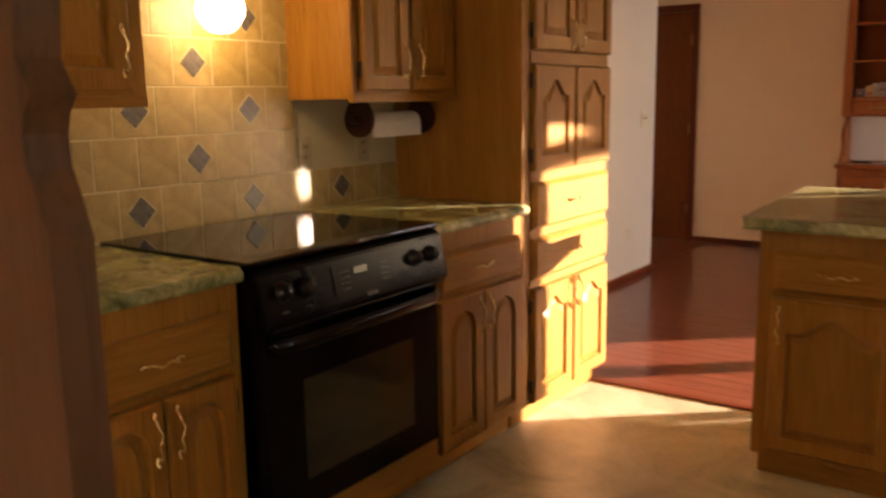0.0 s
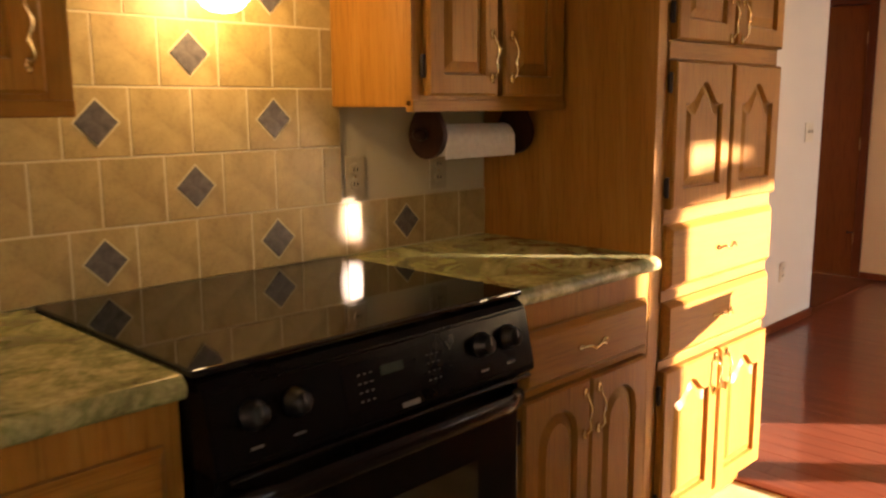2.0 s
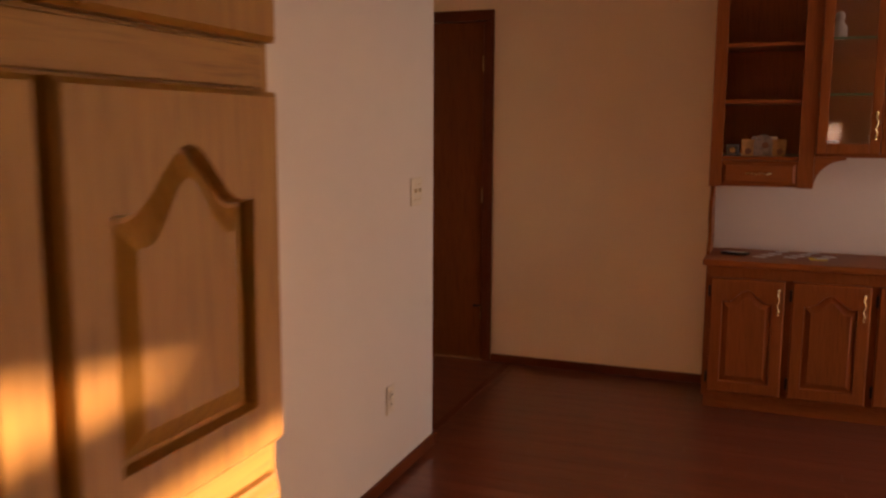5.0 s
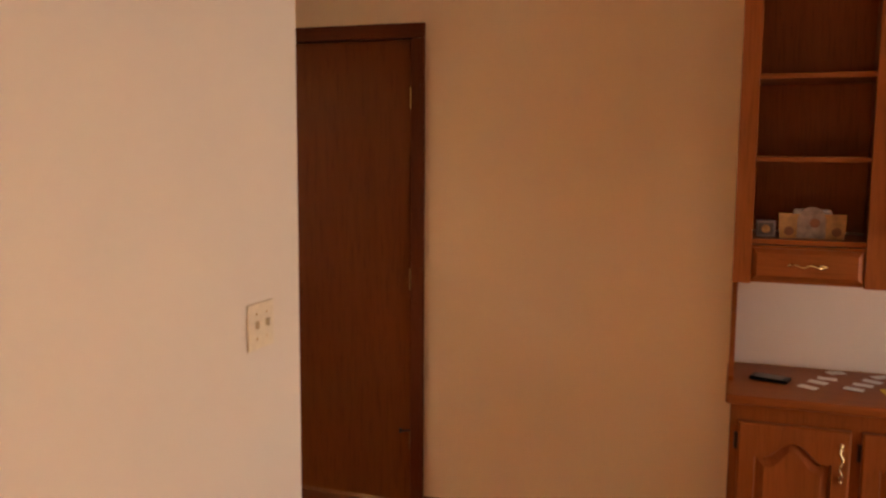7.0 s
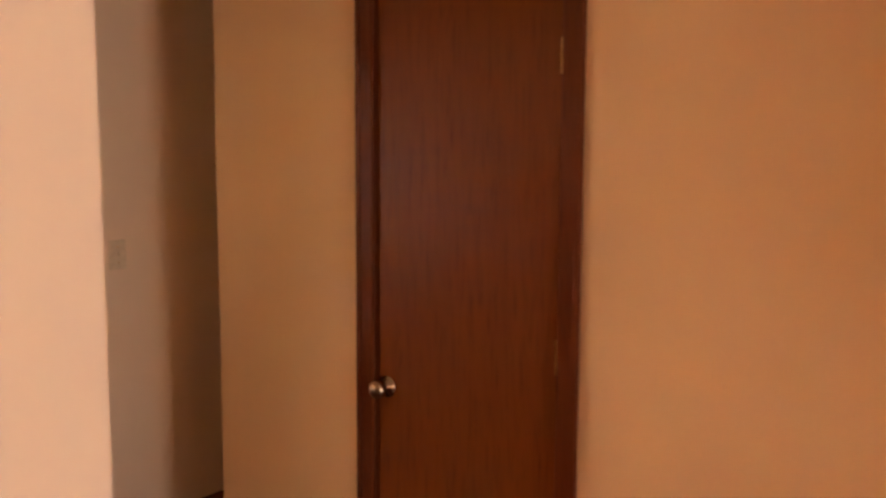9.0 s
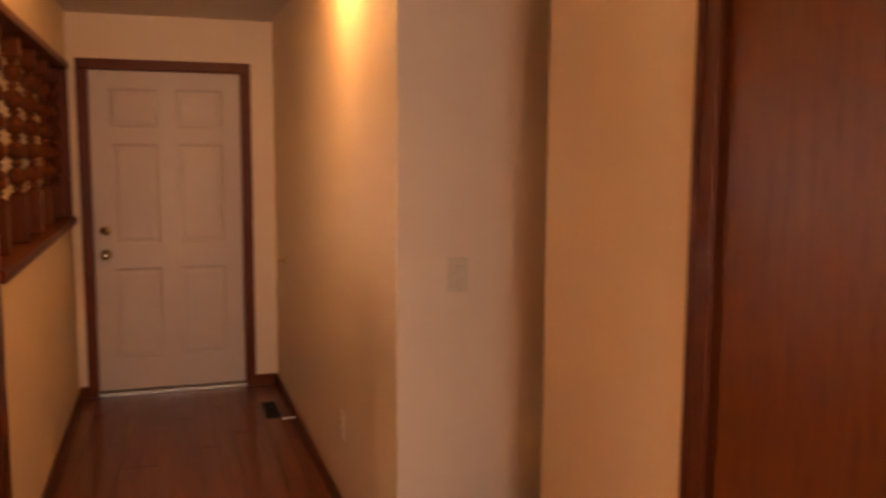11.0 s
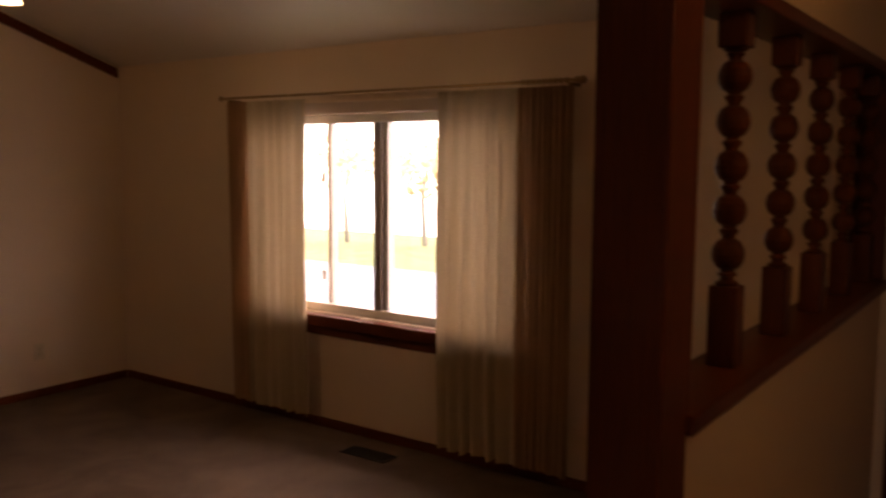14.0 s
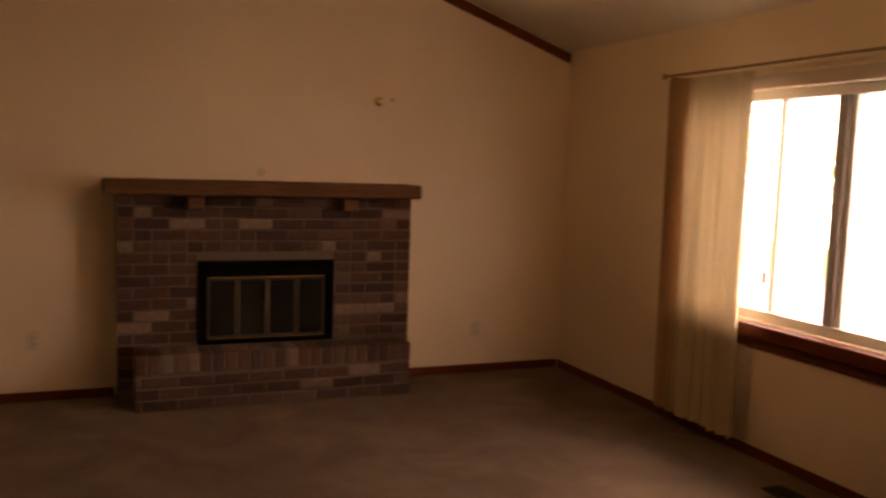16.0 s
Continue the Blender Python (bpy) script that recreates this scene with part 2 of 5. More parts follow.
# ---- more materials ----
def granite():
    m, nt, b = material("granite_laminate", 0.16)
    v = coords(nt)
    a = noise_of(nt, v, 5.0, 6, 0.65, 1.6)
    f = noise_of(nt, v, 60.0, 5, 0.7)
    c = ramp(nt, a, ((0.28, (0.065, 0.08, 0.03)), (0.42, (0.20, 0.205, 0.08)), (0.55, (0.38, 0.36, 0.16)), (0.7, (0.52, 0.48, 0.26)), (0.82, (0.25, 0.28, 0.13))))
    nt.links.new(mixed(nt, c, ramp(nt, f, ((0.3, (0.35, 0.33, 0.25)), (0.62, (1, 1, 1)))), 0.65, "MULTIPLY"), b.inputs["Base Color"])
    return m


def tile_material(name, a, b_, rough=0.38, scale=14.0):
    m, nt, b = material(name, rough)
    v = coords(nt)
    info = nt.nodes.new("ShaderNodeObjectInfo")
    c = ramp(nt, noise_of(nt, v, scale, 5, 0.6, 0.4), ((0.3, a), (0.7, b_)))
    c = mixed(nt, c, ramp(nt, noise_of(nt, v, 95.0, 4, 0.7), ((0.32, (0.72, 0.70, 0.66)), (0.55, (1, 1, 1)))), 0.55, "MULTIPLY")
    tint = ramp(nt, info.outputs["Random"], ((0.0, (0.84, 0.82, 0.80)), (1.0, (1.0, 1.0, 1.0))))
    nt.links.new(mixed(nt, c, tint, 1.0, "MULTIPLY"), b.inputs["Base Color"])
    bump(nt, b, noise_of(nt, v, 60, 4), 0.12, 0.001)
    return m


def vinyl():
    m, nt, b = material("vinyl_floor", 0.36)
    v = coords(nt)
    a = noise_of(nt, v, 3.2, 5, 0.6, 0.8)
    f = noise_of(nt, v, 45, 4, 0.7)
    c = ramp(nt, a, ((0.3, (0.32, 0.28, 0.155)), (0.5, (0.54, 0.48, 0.29)), (0.7, (0.66, 0.60, 0.42))))
    nt.links.new(mixed(nt, c, ramp(nt, f, ((0.3, (0.7, 0.68, 0.62)), (0.6, (1, 1, 1)))), 0.5, "MULTIPLY"), b.inputs["Base Color"])
    return m


def carpet():
    m, nt, b = material("carpet_pile", 0.95)
    v = coords(nt)
    a = noise_of(nt, v, 2.2, 4, 0.6, 0.5)
    f = noise_of(nt, v, 420, 3, 0.7)
    c = ramp(nt, a, ((0.3, (0.125, 0.078, 0.049)), (0.7, (0.225, 0.148, 0.095))))
    nt.links.new(mixed(nt, c, ramp(nt, f, ((0.3, (0.6, 0.6, 0.6)), (0.65, (1, 1, 1)))), 0.7, "MULTIPLY"), b.inputs["Base Color"])
    bump(nt, b, f, 0.7, 0.006)
    return m


def brick_material():
    m, nt, b = material("fired_brick", 0.85)
    v = coords(nt)
    info = nt.nodes.new("ShaderNodeObjectInfo")
    base = ramp(nt, info.outputs["Random"], ((0.0, (0.062, 0.026, 0.017)), (0.45, (0.105, 0.044, 0.028)), (0.78, (0.135, 0.064, 0.041)), (0.93, (0.25, 0.16, 0.115))))
    n = noise_of(nt, v, 38, 5, 0.65)
    nt.links.new(mixed(nt, base, ramp(nt, n, ((0.3, (0.55, 0.5, 0.48)), (0.65, (1, 1, 1)))), 0.8, "MULTIPLY"), b.inputs["Base Color"])
    bump(nt, b, n, 0.5, 0.004)
    return m


def cloth(name, color, trans=0.5):
    m, nt, b = material(name, 0.9)
    v = coords(nt, (40, 40, 400))
    c = ramp(nt, noise_of(nt, v, 1.0, 3), ((0.3, tuple(k * 0.85 for k in color)), (0.7, color)))
    nt.links.new(c, b.inputs["Base Color"])
    t = nt.nodes.new("ShaderNodeBsdfTranslucent")
    nt.links.new(c, t.inputs["Color"])
    mx = nt.nodes.new("ShaderNodeMixShader")
    mx.inputs[0].default_value = trans
    nt.links.new(b.outputs[0], mx.inputs[1])
    nt.links.new(t.outputs[0], mx.inputs[2])
    nt.links.new(mx.outputs[0], nt.nodes["Material Output"].inputs[0])
    return m


def glow(name, color, strength):
    m, nt, b = material(name, 0.3)
    b.inputs["Base Color"].default_value = (0.9, 0.85, 0.75, 1)
    b.inputs["Emission Color"].default_value = (*color, 1)
    b.inputs["Emission Strength"].default_value = strength
    return m


def clear_glass(name="window_glass"):
    m, nt, b = material(name, 0.0)
    g = nt.nodes.new("ShaderNodeBsdfTransparent")
    gl = nt.nodes.new("ShaderNodeBsdfGlossy")
    gl.inputs["Roughness"].default_value = 0.02
    mx = nt.nodes.new("ShaderNodeMixShader")
    mx.inputs[0].default_value = 0.06
    nt.links.new(g.outputs[0], mx.inputs[1])
    nt.links.new(gl.outputs[0], mx.inputs[2])
    nt.links.new(mx.outputs[0], nt.nodes["Material Output"].inputs[0])
    return m


granite_top = granite()
tile_tan = tile_material("tan_ceramic", (0.29, 0.205, 0.072), (0.46, 0.345, 0.145))
tile_dark = tile_material("slate_blue_ceramic", (0.06, 0.055, 0.055), (0.14, 0.125, 0.12), 0.3, 55)
grout = painted("grout", (0.56, 0.47, 0.29), 0.9)
vinyl_floor = vinyl()
carpet_pile = carpet()
brick_fired = brick_material()
mortar = painted("mortar", (0.14, 0.10, 0.075), 0.95)
sheer = cloth("sheer_cloth", (0.57, 0.455, 0.29), 0.13)
drape_cloth = cloth("drape_cloth", (0.48, 0.30, 0.165), 0.13)
lamp_glow = glow("lit_opal_glass", (1.0, 0.72, 0.36), 2.2)
glass = clear_glass()
paper = plain("paper", (0.8, 0.78, 0.72), 0.8)
# darker copy of the frame vinyl, with the mullion's shade painted in
vinyl_shade = plain("shaded_vinyl", (0.30, 0.27, 0.26), 0.45)
vinyl_frame = plain("vinyl_frame", (0.74, 0.71, 0.67), 0.4)

# ---- the shell ----
X_E, Y_N, Y_S = 4.0, 6.137, -3.2      # glass-door wall, back wall of the dining room, kitchen's far wall
X_W, X_F = -4.97, -5.375              # living-room window wall, front-door wall
Y_FIRE = -0.437
H = 2.42

bm = box(-0.36, 4.1, 2.15, 6.29, -0.12, -0.012)
box(-5.5, -0.361, 4.5, 6.0, -0.12, -0.012, 0, bm)
box(-2.4, -1.687, 6.001, 7.7, -0.12, -0.012, 0, bm)
box(-1.2, -0.2, 6.291, 6.8, -0.12, -0.012, 0, bm)
structure("floor_hall", bm, plank_x, "dark subfloor below the red-brown hardwood boards")
structure("floor_kitchen", box(-0.1, 4.05, -3.3, 2.148, -0.12, 0.0), vinyl_floor, "mottled beige sheet vinyl kitchen floor")
structure("floor_living", box(-5.1, -0.36, -0.6, 4.56, -0.12, 0.004), carpet_pile, "worn beige cut-pile living-room carpet")
part_floor = structure("threshold", box(-0.19, 4.0, 2.125, 2.17, -0.01, 0.008, 0.004), trim_x, "dark wood strip between vinyl and hardwood")
structure("threshold_living", box(-2.72, -0.97, 4.5, 4.6, -0.01, 0.012, 0.004), trim_x, "dark wood strip between hardwood and carpet")

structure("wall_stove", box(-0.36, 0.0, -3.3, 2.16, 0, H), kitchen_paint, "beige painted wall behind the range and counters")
structure("wall_white", box(-0.36, -0.187, 2.16, 4.722, 0, H), pale_paint, "off-white painted dining-room side wall")
structure("wall_return", box(-0.95, -0.36, 4.56, 4.722, 0, H), wall_paint, "short cream wall beside the living-room opening")
structure("wall_kitchen_end", box(0, 4.1, -3.3, Y_S, 0, H), wall_paint, "cream painted kitchen end wall")


def wall_with_hole(name, axis, a0, a1, t0, t1, z1, holes, mat, label):
    """A wall along x ('x') or y, with rectangular openings (a0, a1, z0, z1) through it."""
    bm = bmesh.new()
    cuts = sorted(holes)
    last = a0

    def put(p, q, z0, z2):
        if q - p > 1e-4 and z2 - z0 > 1e-4:
            box(*((p, q, t0, t1) if axis == "x" else (t0, t1, p, q)), z0, z2, 0, bm)

    for h0, h1, z0, z2 in cuts:
        put(last, h0, 0, z1)
        put(h0, h1, 0, z0)
        put(h0, h1, z2, z1)
        last = h1
    put(last, a1, 0, z1)
    return structure(name, bm, mat, label)


wall_with_hole("wall_back", "x", -1.787, 4.1, Y_N, Y_N + 0.13, H, [(-1.081, -0.388, 0, 2.06)], tan_paint, "warm tan painted wall with a closet door")
wall_with_hole("wall_glass", "y", -3.3, 7.6, X_E, X_E + 0.14, H, [(-1.6, -0.2, 1.05, 2.05), (4.27, 5.98, 0.0, 2.05)], wall_paint, "cream wall with a sliding glass door")
wall_with_hole("wall_hall", "x", -5.5, -2.3, 5.866, 5.98, H, [], wall_paint, "cream entry-hall wall in lamplight")
structure("wall_corridor", box(-2.4, -2.3, 5.98, 7.6, 0, H), wall_paint, "cream wall of a side passage with a light switch")
structure("wall_corridor_end", box(-2.4, -1.6, 7.6, 7.7, 0, H), wall_paint, "cream end wall of the side passage")
structure("wall_corridor_east", box(-1.787, -1.687, 6.285, 7.6, 0, H), wall_paint, "cream wall of the side passage")
structure("wall_closet", box(-1.1, -0.3, 6.7, 6.8, 0, H), wall_paint, "closet wall behind the flush door")
structure("wall_closet_side", box(-1.2, -1.1, 6.285, 6.8, 0, 2.36), wall_paint, "closet side wall")
structure("wall_closet_side", box(-0.3, -0.2, 6.285, 6.8, 0, 2.36), wall_paint, "closet side wall")
structure("ceiling_closet", box(-1.2, -0.2, 6.285, 6.8, 2.28, 2.3), ceiling_paint, "closet ceiling")
wall_with_hole("wall_front", "y", 4.5, 5.98, X_F - 0.15, X_F, H, [(4.72, 5.692, 0.0, 2.07)], wall_paint, "cream entry wall round the front door")
wall_with_hole("wall_window", "y", -0.6, 4.5, X_W - 0.16, X_W, 2.33, [(1.02, 3.0, 0.72, 1.93)], wall_paint, "cream living-room wall with a wide window")
structure("wall_jog", box(X_F - 0.15, X_W - 0.16, 4.40, 4.50, 0, H), wall_paint, "short cream wall beside the entry")
structure("wall_divider", box(X_F, -2.868, 4.50, 4.64, 0, 1.10), wall_paint, "cream half wall below a spindle screen")
structure("wall_header", box(X_F, -0.36, 4.50, 4.64, 2.07, 4.2), wall_paint, "cream wall above the spindle screen and opening")
structure("wall_fireplace", box(-5.13, -0.3, Y_FIRE - 0.15, Y_FIRE, 0, 4.2), wall_paint, "tall cream gable wall behind the brick fireplace")
structure("wall_living_east", box(-0.36, -0.3, -0.5, 4.6, H, 4.2), wall_paint, "cream wall between kitchen and living room")

structure("ceiling_kitchen", box(-0.36, 4.14, -3.3, 6.3, H, H + 0.1), ceiling_paint, "white textured kitchen and dining ceiling")
structure("ceiling_hall", box(-5.53, -0.36, 4.64, 7.7, 2.37, 2.47), ceiling_paint, "white textured hall ceiling")
bm = bmesh.new()
SLOPE = 0.345
xa, xb = X_W - 0.16, -0.3
za, zb = 2.33 - 0.16 * SLOPE, 2.33 + (xb - X_W) * SLOPE
prism(((xa, za), (xb, zb), (xb, zb + 0.12), (xa, za + 0.12)), -0.6, 4.6, bm)
structure("ceiling_living", bm, ceiling_paint, "white textured vaulted living-room ceiling")
bm = bmesh.new()
prism(((X_W + 0.02, 2.25), (-1.0, 2.25 + (-1.0 - X_W) * SLOPE), (-1.0, 2.315 + (-1.0 - X_W) * SLOPE), (X_W + 0.02, 2.315)), Y_FIRE, Y_FIRE + 0.03, bm)
structure("trim_rake", bm, trim_x, "dark wood strip along the sloped ceiling edge")


def baseboard(x0, x1, y0, y1, mat, h=0.075):
    structure("baseboard", box(x0, x1, y0, y1, 0.0, h, 0.004), mat, "dark stained wooden baseboard")


baseboard(-0.185, -0.172, 2.17, 4.722, trim_y, 0.052)
baseboard(-0.95, -0.172, 4.724, 4.737, trim_x, 0.052)
baseboard(-0.356, 0.90, Y_N - 0.014, Y_N - 0.001, trim_x, 0.052)
baseboard(-1.787, -1.113, Y_N - 0.014, Y_N - 0.001, trim_x, 0.052)
baseboard(X_F + 0.001, -2.3, 5.851, 5.864, trim_x)
baseboard(-2.298, -2.285, 5.866, 7.5, trim_y)
baseboard(X_F + 0.014, -2.87, 4.642, 4.655, trim_x)
baseboard(X_F + 0.001, X_F + 0.014, 4.642, 4.69, trim_y)
baseboard(X_F + 0.001, X_F + 0.014, 5.72, 5.85, trim_y)
baseboard(X_W + 0.001, X_W + 0.014, Y_FIRE + 0.014, 4.5, trim_y, 0.06)
baseboard(X_W + 0.014, -3.72, Y_FIRE + 0.001, Y_FIRE + 0.014, trim_x, 0.06)
baseboard(-1.85, -0.4, Y_FIRE + 0.001, Y_FIRE + 0.014, trim_x, 0.06)


# ---- doors ----
def casing(owner, axis, a0, a1, face, top, out, width=0.062, thick=0.016):
    """Door trim on a wall face: two legs and a head; out is +1 or -1."""
    f0, f1 = sorted((face + 0.001 * out, face + thick * out))
    for p, q, z0, z1, mat in ((a0 - width, a0, 0, top, trim_v), (a1, a1 + width, 0, top, trim_v), (a0 - width, a1 + width, top + 0.001, top + width, trim_x if axis == "x" else trim_y)):
        ext = (p, q, f0, f1) if axis == "x" else (f0, f1, p, q)
        part("casing", box(*ext, z0, z1, 0.005), mat, owner)
    b0, b1 = sorted((face + thick * out, face + (thick + 0.006) * out))
    for p, q in ((a0 - width, a0 - width + 0.016), (a1 + width - 0.016, a1 + width)):
        ext = (p, q, b0, b1) if axis == "x" else (b0, b1, p, q)
        part("backband", box(*ext, 0, top + width - 0.002, 0.002), trim_v, owner)


def knob(owner, m, label="round tarnished brass door knob"):
    """A round knob on a rose, pointing along local -y."""
    return part("door_knob", lathe(((0.033, 0.0), (0.033, -0.006), (0.012, -0.010), (0.011, -0.028), (0.022, -0.034), (0.029, -0.046), (0.028, -0.058), (0.018, -0.066), (0.004, -0.068)), 20, None, (0, 0, 0), 1), worn_brass, owner, label, m, True)


closet = tagged(thing("closet_door", "", "", (-0.7, Y_N, 0)), "dark veneered flush closet door, closed, brass knob", "door", "", "structure")
part("door_leaf", box(-1.043, -0.426, Y_N + 0.004, Y_N + 0.042, 0.012, 2.028, 0.003), door_wood, closet)
casing(closet, "x", -1.049, -0.420, Y_N, 2.03, -1)
for x0, x1 in ((-1.0805, -1.0455), (-0.4235, -0.3885)):
    part("jamb", box(x0, x1, Y_N + 0.0005, Y_N + 0.125, 0.0, 2.0595), trim_v, closet)
part("head_jamb", box(-1.0454, -0.4236, Y_N + 0.0005, Y_N + 0.125, 2.031, 2.0595), trim_x, closet)
part("door_stop", box(-1.0454, -0.4236, Y_N + 0.045, Y_N + 0.11, 0.0, 2.030), trim_v, closet)
knob(closet, facing_south(-1.006, Y_N + 0.004, 0.84))
for z in (0.30, 1.015, 1.785):
    part("hinge", tube(((-0.423, Y_N - 0.004, z - 0.045), (-0.423, Y_N - 0.004, z + 0.045)), 0.006), brass, closet)

part("hinge_stop", tube([(-0.423, Y_N - 0.012, 0.345), (-0.445, Y_N - 0.03, 0.347), (-0.462, Y_N - 0.034, 0.347)], [0.004, 0.004, 0.012], 10), dark_metal, closet, "dark rubber-tipped hinge stop")

front = tagged(thing("front_door", "", "", (X_F, 5.206, 0)), "white six-panel front door, closed, brass knob and deadbolt", "door", "", "structure")
FY0, FY1 = 4.752, 5.66
W = FY1 - FY0


def six_panel(w, h):
    bm = bmesh.new()
    s = 0.11
    cols = ((s, w / 2 - 0.055), (w / 2 + 0.055, w - s))
    rows = ((0.20, 0.78), (0.93, 1.56), (1.66, 1.90))
    xs = sorted({0, w, *[v for c in cols for v in c]})
    zs = sorted({0, h, *[v for r in rows for v in r]})
    for i in range(len(xs) - 1):
        for j in range(len(zs) - 1):
            x0, x1, z0, z1 = xs[i], xs[i + 1], zs[j], zs[j + 1]
            if (x0, x1) in cols and (z0, z1) in rows:
                rings = []
                for ins, y in ((0, 0), (0.014, 0.005), (0.022, 0.005), (0.045, 0.0015)):
                    rings.append([bm.verts.new(p) for p in ((x0 + ins, y, z0 + ins), (x1 - ins, y, z0 + ins), (x1 - ins, y, z1 - ins), (x0 + ins, y, z1 - ins))])
                for a, b in zip(rings, rings[1:]):
                    for k in range(4):
                        bm.faces.new((a[k], a[(k + 1) % 4], b[(k + 1) % 4], b[k]))
                bm.faces.new(rings[-1])
            else:
                bm.faces.new([bm.verts.new(p) for p in ((x0, 0, z0), (x1, 0, z0), (x1, 0, z1), (x0, 0, z1))])
    bmesh.ops.remove_doubles(bm, verts=bm.verts[:], dist=1e-5)
    bmesh.ops.recalc_face_normals(bm, faces=bm.faces[:])
    box(0.001, w - 0.001, 0.012, 0.044, 0, h, 0, bm)
    return bm


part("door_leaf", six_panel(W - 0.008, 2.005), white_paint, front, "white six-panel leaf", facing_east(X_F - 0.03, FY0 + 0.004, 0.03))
casing(front, "y", FY0, FY1, X_F, 2.04, 1)
for y0, y1 in ((FY0 - 0.0315, FY0 + 0.001), (FY1 - 0.001, FY1 + 0.0315)):
    part("jamb", box(X_F - 0.145, X_F - 0.0005, y0, y1, 0.0, 2.0695), trim_v, front)
part("head_jamb", box(X_F - 0.145, X_F - 0.0005, FY0 + 0.0012, FY1 - 0.0012, 2.038, 2.0695), trim_y, front)
# unseen solid board behind the leaf, added to block daylight leaking round it
part("weather_stop", box(X_F - 0.145, X_F - 0.085, FY0 + 0.0015, FY1 - 0.0015, 0.026, 2.0375), trim_v, front)
part("door_sill", box(X_F - 0.12, X_F + 0.02, FY0, FY1, 0.0, 0.025, 0.005), plain("sill_metal", (0.35, 0.33, 0.3), 0.35, 0.9), front, "grey metal sill")
knob(front, facing_east(X_F - 0.031, FY0 + 0.07, 0.90))
part("deadbolt", lathe(((0.03, 0), (0.03, -0.012), (0.024, -0.018), (0.01, -0.02), (0.01, -0.035), (0.003, -0.036)), 18, None, (0, 0, 0), 1), brass, front, "brass deadbolt", facing_east(X_F - 0.031, FY0 + 0.07, 1.05), True)

jamb = tagged(thing("opening_casing", "", "", (-0.95, 4.82, 0)), "dark stained wood casing at the living-room opening", "trim", "", "structure")
part("casing", box(-0.975, -0.952, 4.55, 4.732, 0, 2.37, 0.004), trim_v, jamb)
part("casing", box(-0.95, -0.89, 4.724, 4.740, 0, 2.37, 0.004), trim_v, jamb)

# ---- kitchen ----
def handle_up(owner, m, length=0.11):
    return part("handle", wavy_handle(length), brass, owner, "wavy cast brass handle", m, True)


def handle_level(owner, m, length=0.10):
    return part("handle", wavy_handle(length, True), brass, owner, "wavy cast brass handle", m, True)


def hinge(owner, m):
    bm = lathe(((0.006, -0.028), (0.0062, 0.028)), 8, None, (0, -0.008, 0))
    box(-0.004, 0.012, -0.004, 0, -0.022, 0.022, 0.001, bm)
    return part("hinge", bm, dark_metal, owner, "dark exposed hinge", m)


def door_at(owner, at, w, h, rise, handle, swing, mats=None, rounded=False):
    """A panel door with its pull; handle is the pull's height up the door, swing the side of its hinges; at is a frame."""
    d = part("door", panel_front(w, h, rise, min(0.055, w * 0.2), rounded=rounded), (mats or (oak_v, oak_h))[0], owner, "", at)
    x = w - 0.028 if swing == "a" else 0.028
    handle_up(d, at @ pose(x, -0.024, handle))
    hx = -0.006 if swing == "a" else w + 0.006
    for z in (0.07, h - 0.07):
        hinge(d, at @ pose(hx, 0.0, z) @ Matrix.Diagonal((1 if swing == "a" else -1, 1, 1, 1)))
    return d


def drawer_at(owner, at, w, h, mats=None):
    d = part("drawer", slab_front(w, h), (mats or (oak_v, oak_h))[1], owner, "", at)
    handle_level(d, at @ pose(w / 2, -0.024, h / 2))
    return d


def base_cabinet(name, y0, y1, label):
    c = thing(name, label, "cabinet", (0.3, (y0 + y1) / 2, 0), "oak kitchen cabinets")
    part("body", box(0.01, 0.612, y0 + 0.001, y1 - 0.001, 0.09, 0.874, 0.002), oak_v, c)
    part("toe_kick", box(0.01, 0.55, y0 + 0.001, y1 - 0.001, 0.002, 0.089), oak_y, c)
    w = y1 - y0
    drawer_at(c, facing_east(0.613, y0 + 0.035, 0.665), w - 0.07, 0.14)
    dw = (w - 0.075) / 2
    door_at(c, facing_east(0.613, y0 + 0.035, 0.11), dw, 0.535, 0.075, 0.45, "a", rounded=True)
    door_at(c, facing_east(0.613, y1 - 0.035 - dw, 0.11), dw, 0.535, 0.075, 0.45, "b", rounded=True)
    return c


base_cabinet("base_cabinet", -0.50, 0.0, "oak base cabinet with drawer and two arched doors")
base_cabinet("base_cabinet", 0.802, 1.408, "oak base cabinet beside the tall pantry, partly sunlit")
base_cabinet("base_cabinet", -1.20, -0.502, "oak base cabinet with drawer at the counter end")


def countertop(y0, y1, label):
    c = thing("countertop", label, "countertop", (0.32, (y0 + y1) / 2, 0.876), "green stone-look counters")
    part("slab", box(0.002, 0.604, y0, y1, 0.876, 0.915), granite_top, c)
    nose = [(0.6042, 0.876), (0.633, 0.876)]
    nose += [(0.633 + 0.012 * math.sin(math.pi * k / 10), 0.876 + 0.0145 * (1 - math.cos(math.pi * k / 10)) + 0.005 * (k / 10)) for k in range(1, 10)]
    nose += [(0.631, 0.914), (0.627, 0.915), (0.6042, 0.915)]
    part("front_edge", prism(nose, y0, y1), granite_top, c, "rounded front edge of the counter")


countertop(-1.22, -0.003, "green and tan stone-look counter left of the range".replace(" left of", " beside"))
countertop(0.803, 1.409, "green stone-look counter between range and pantry")

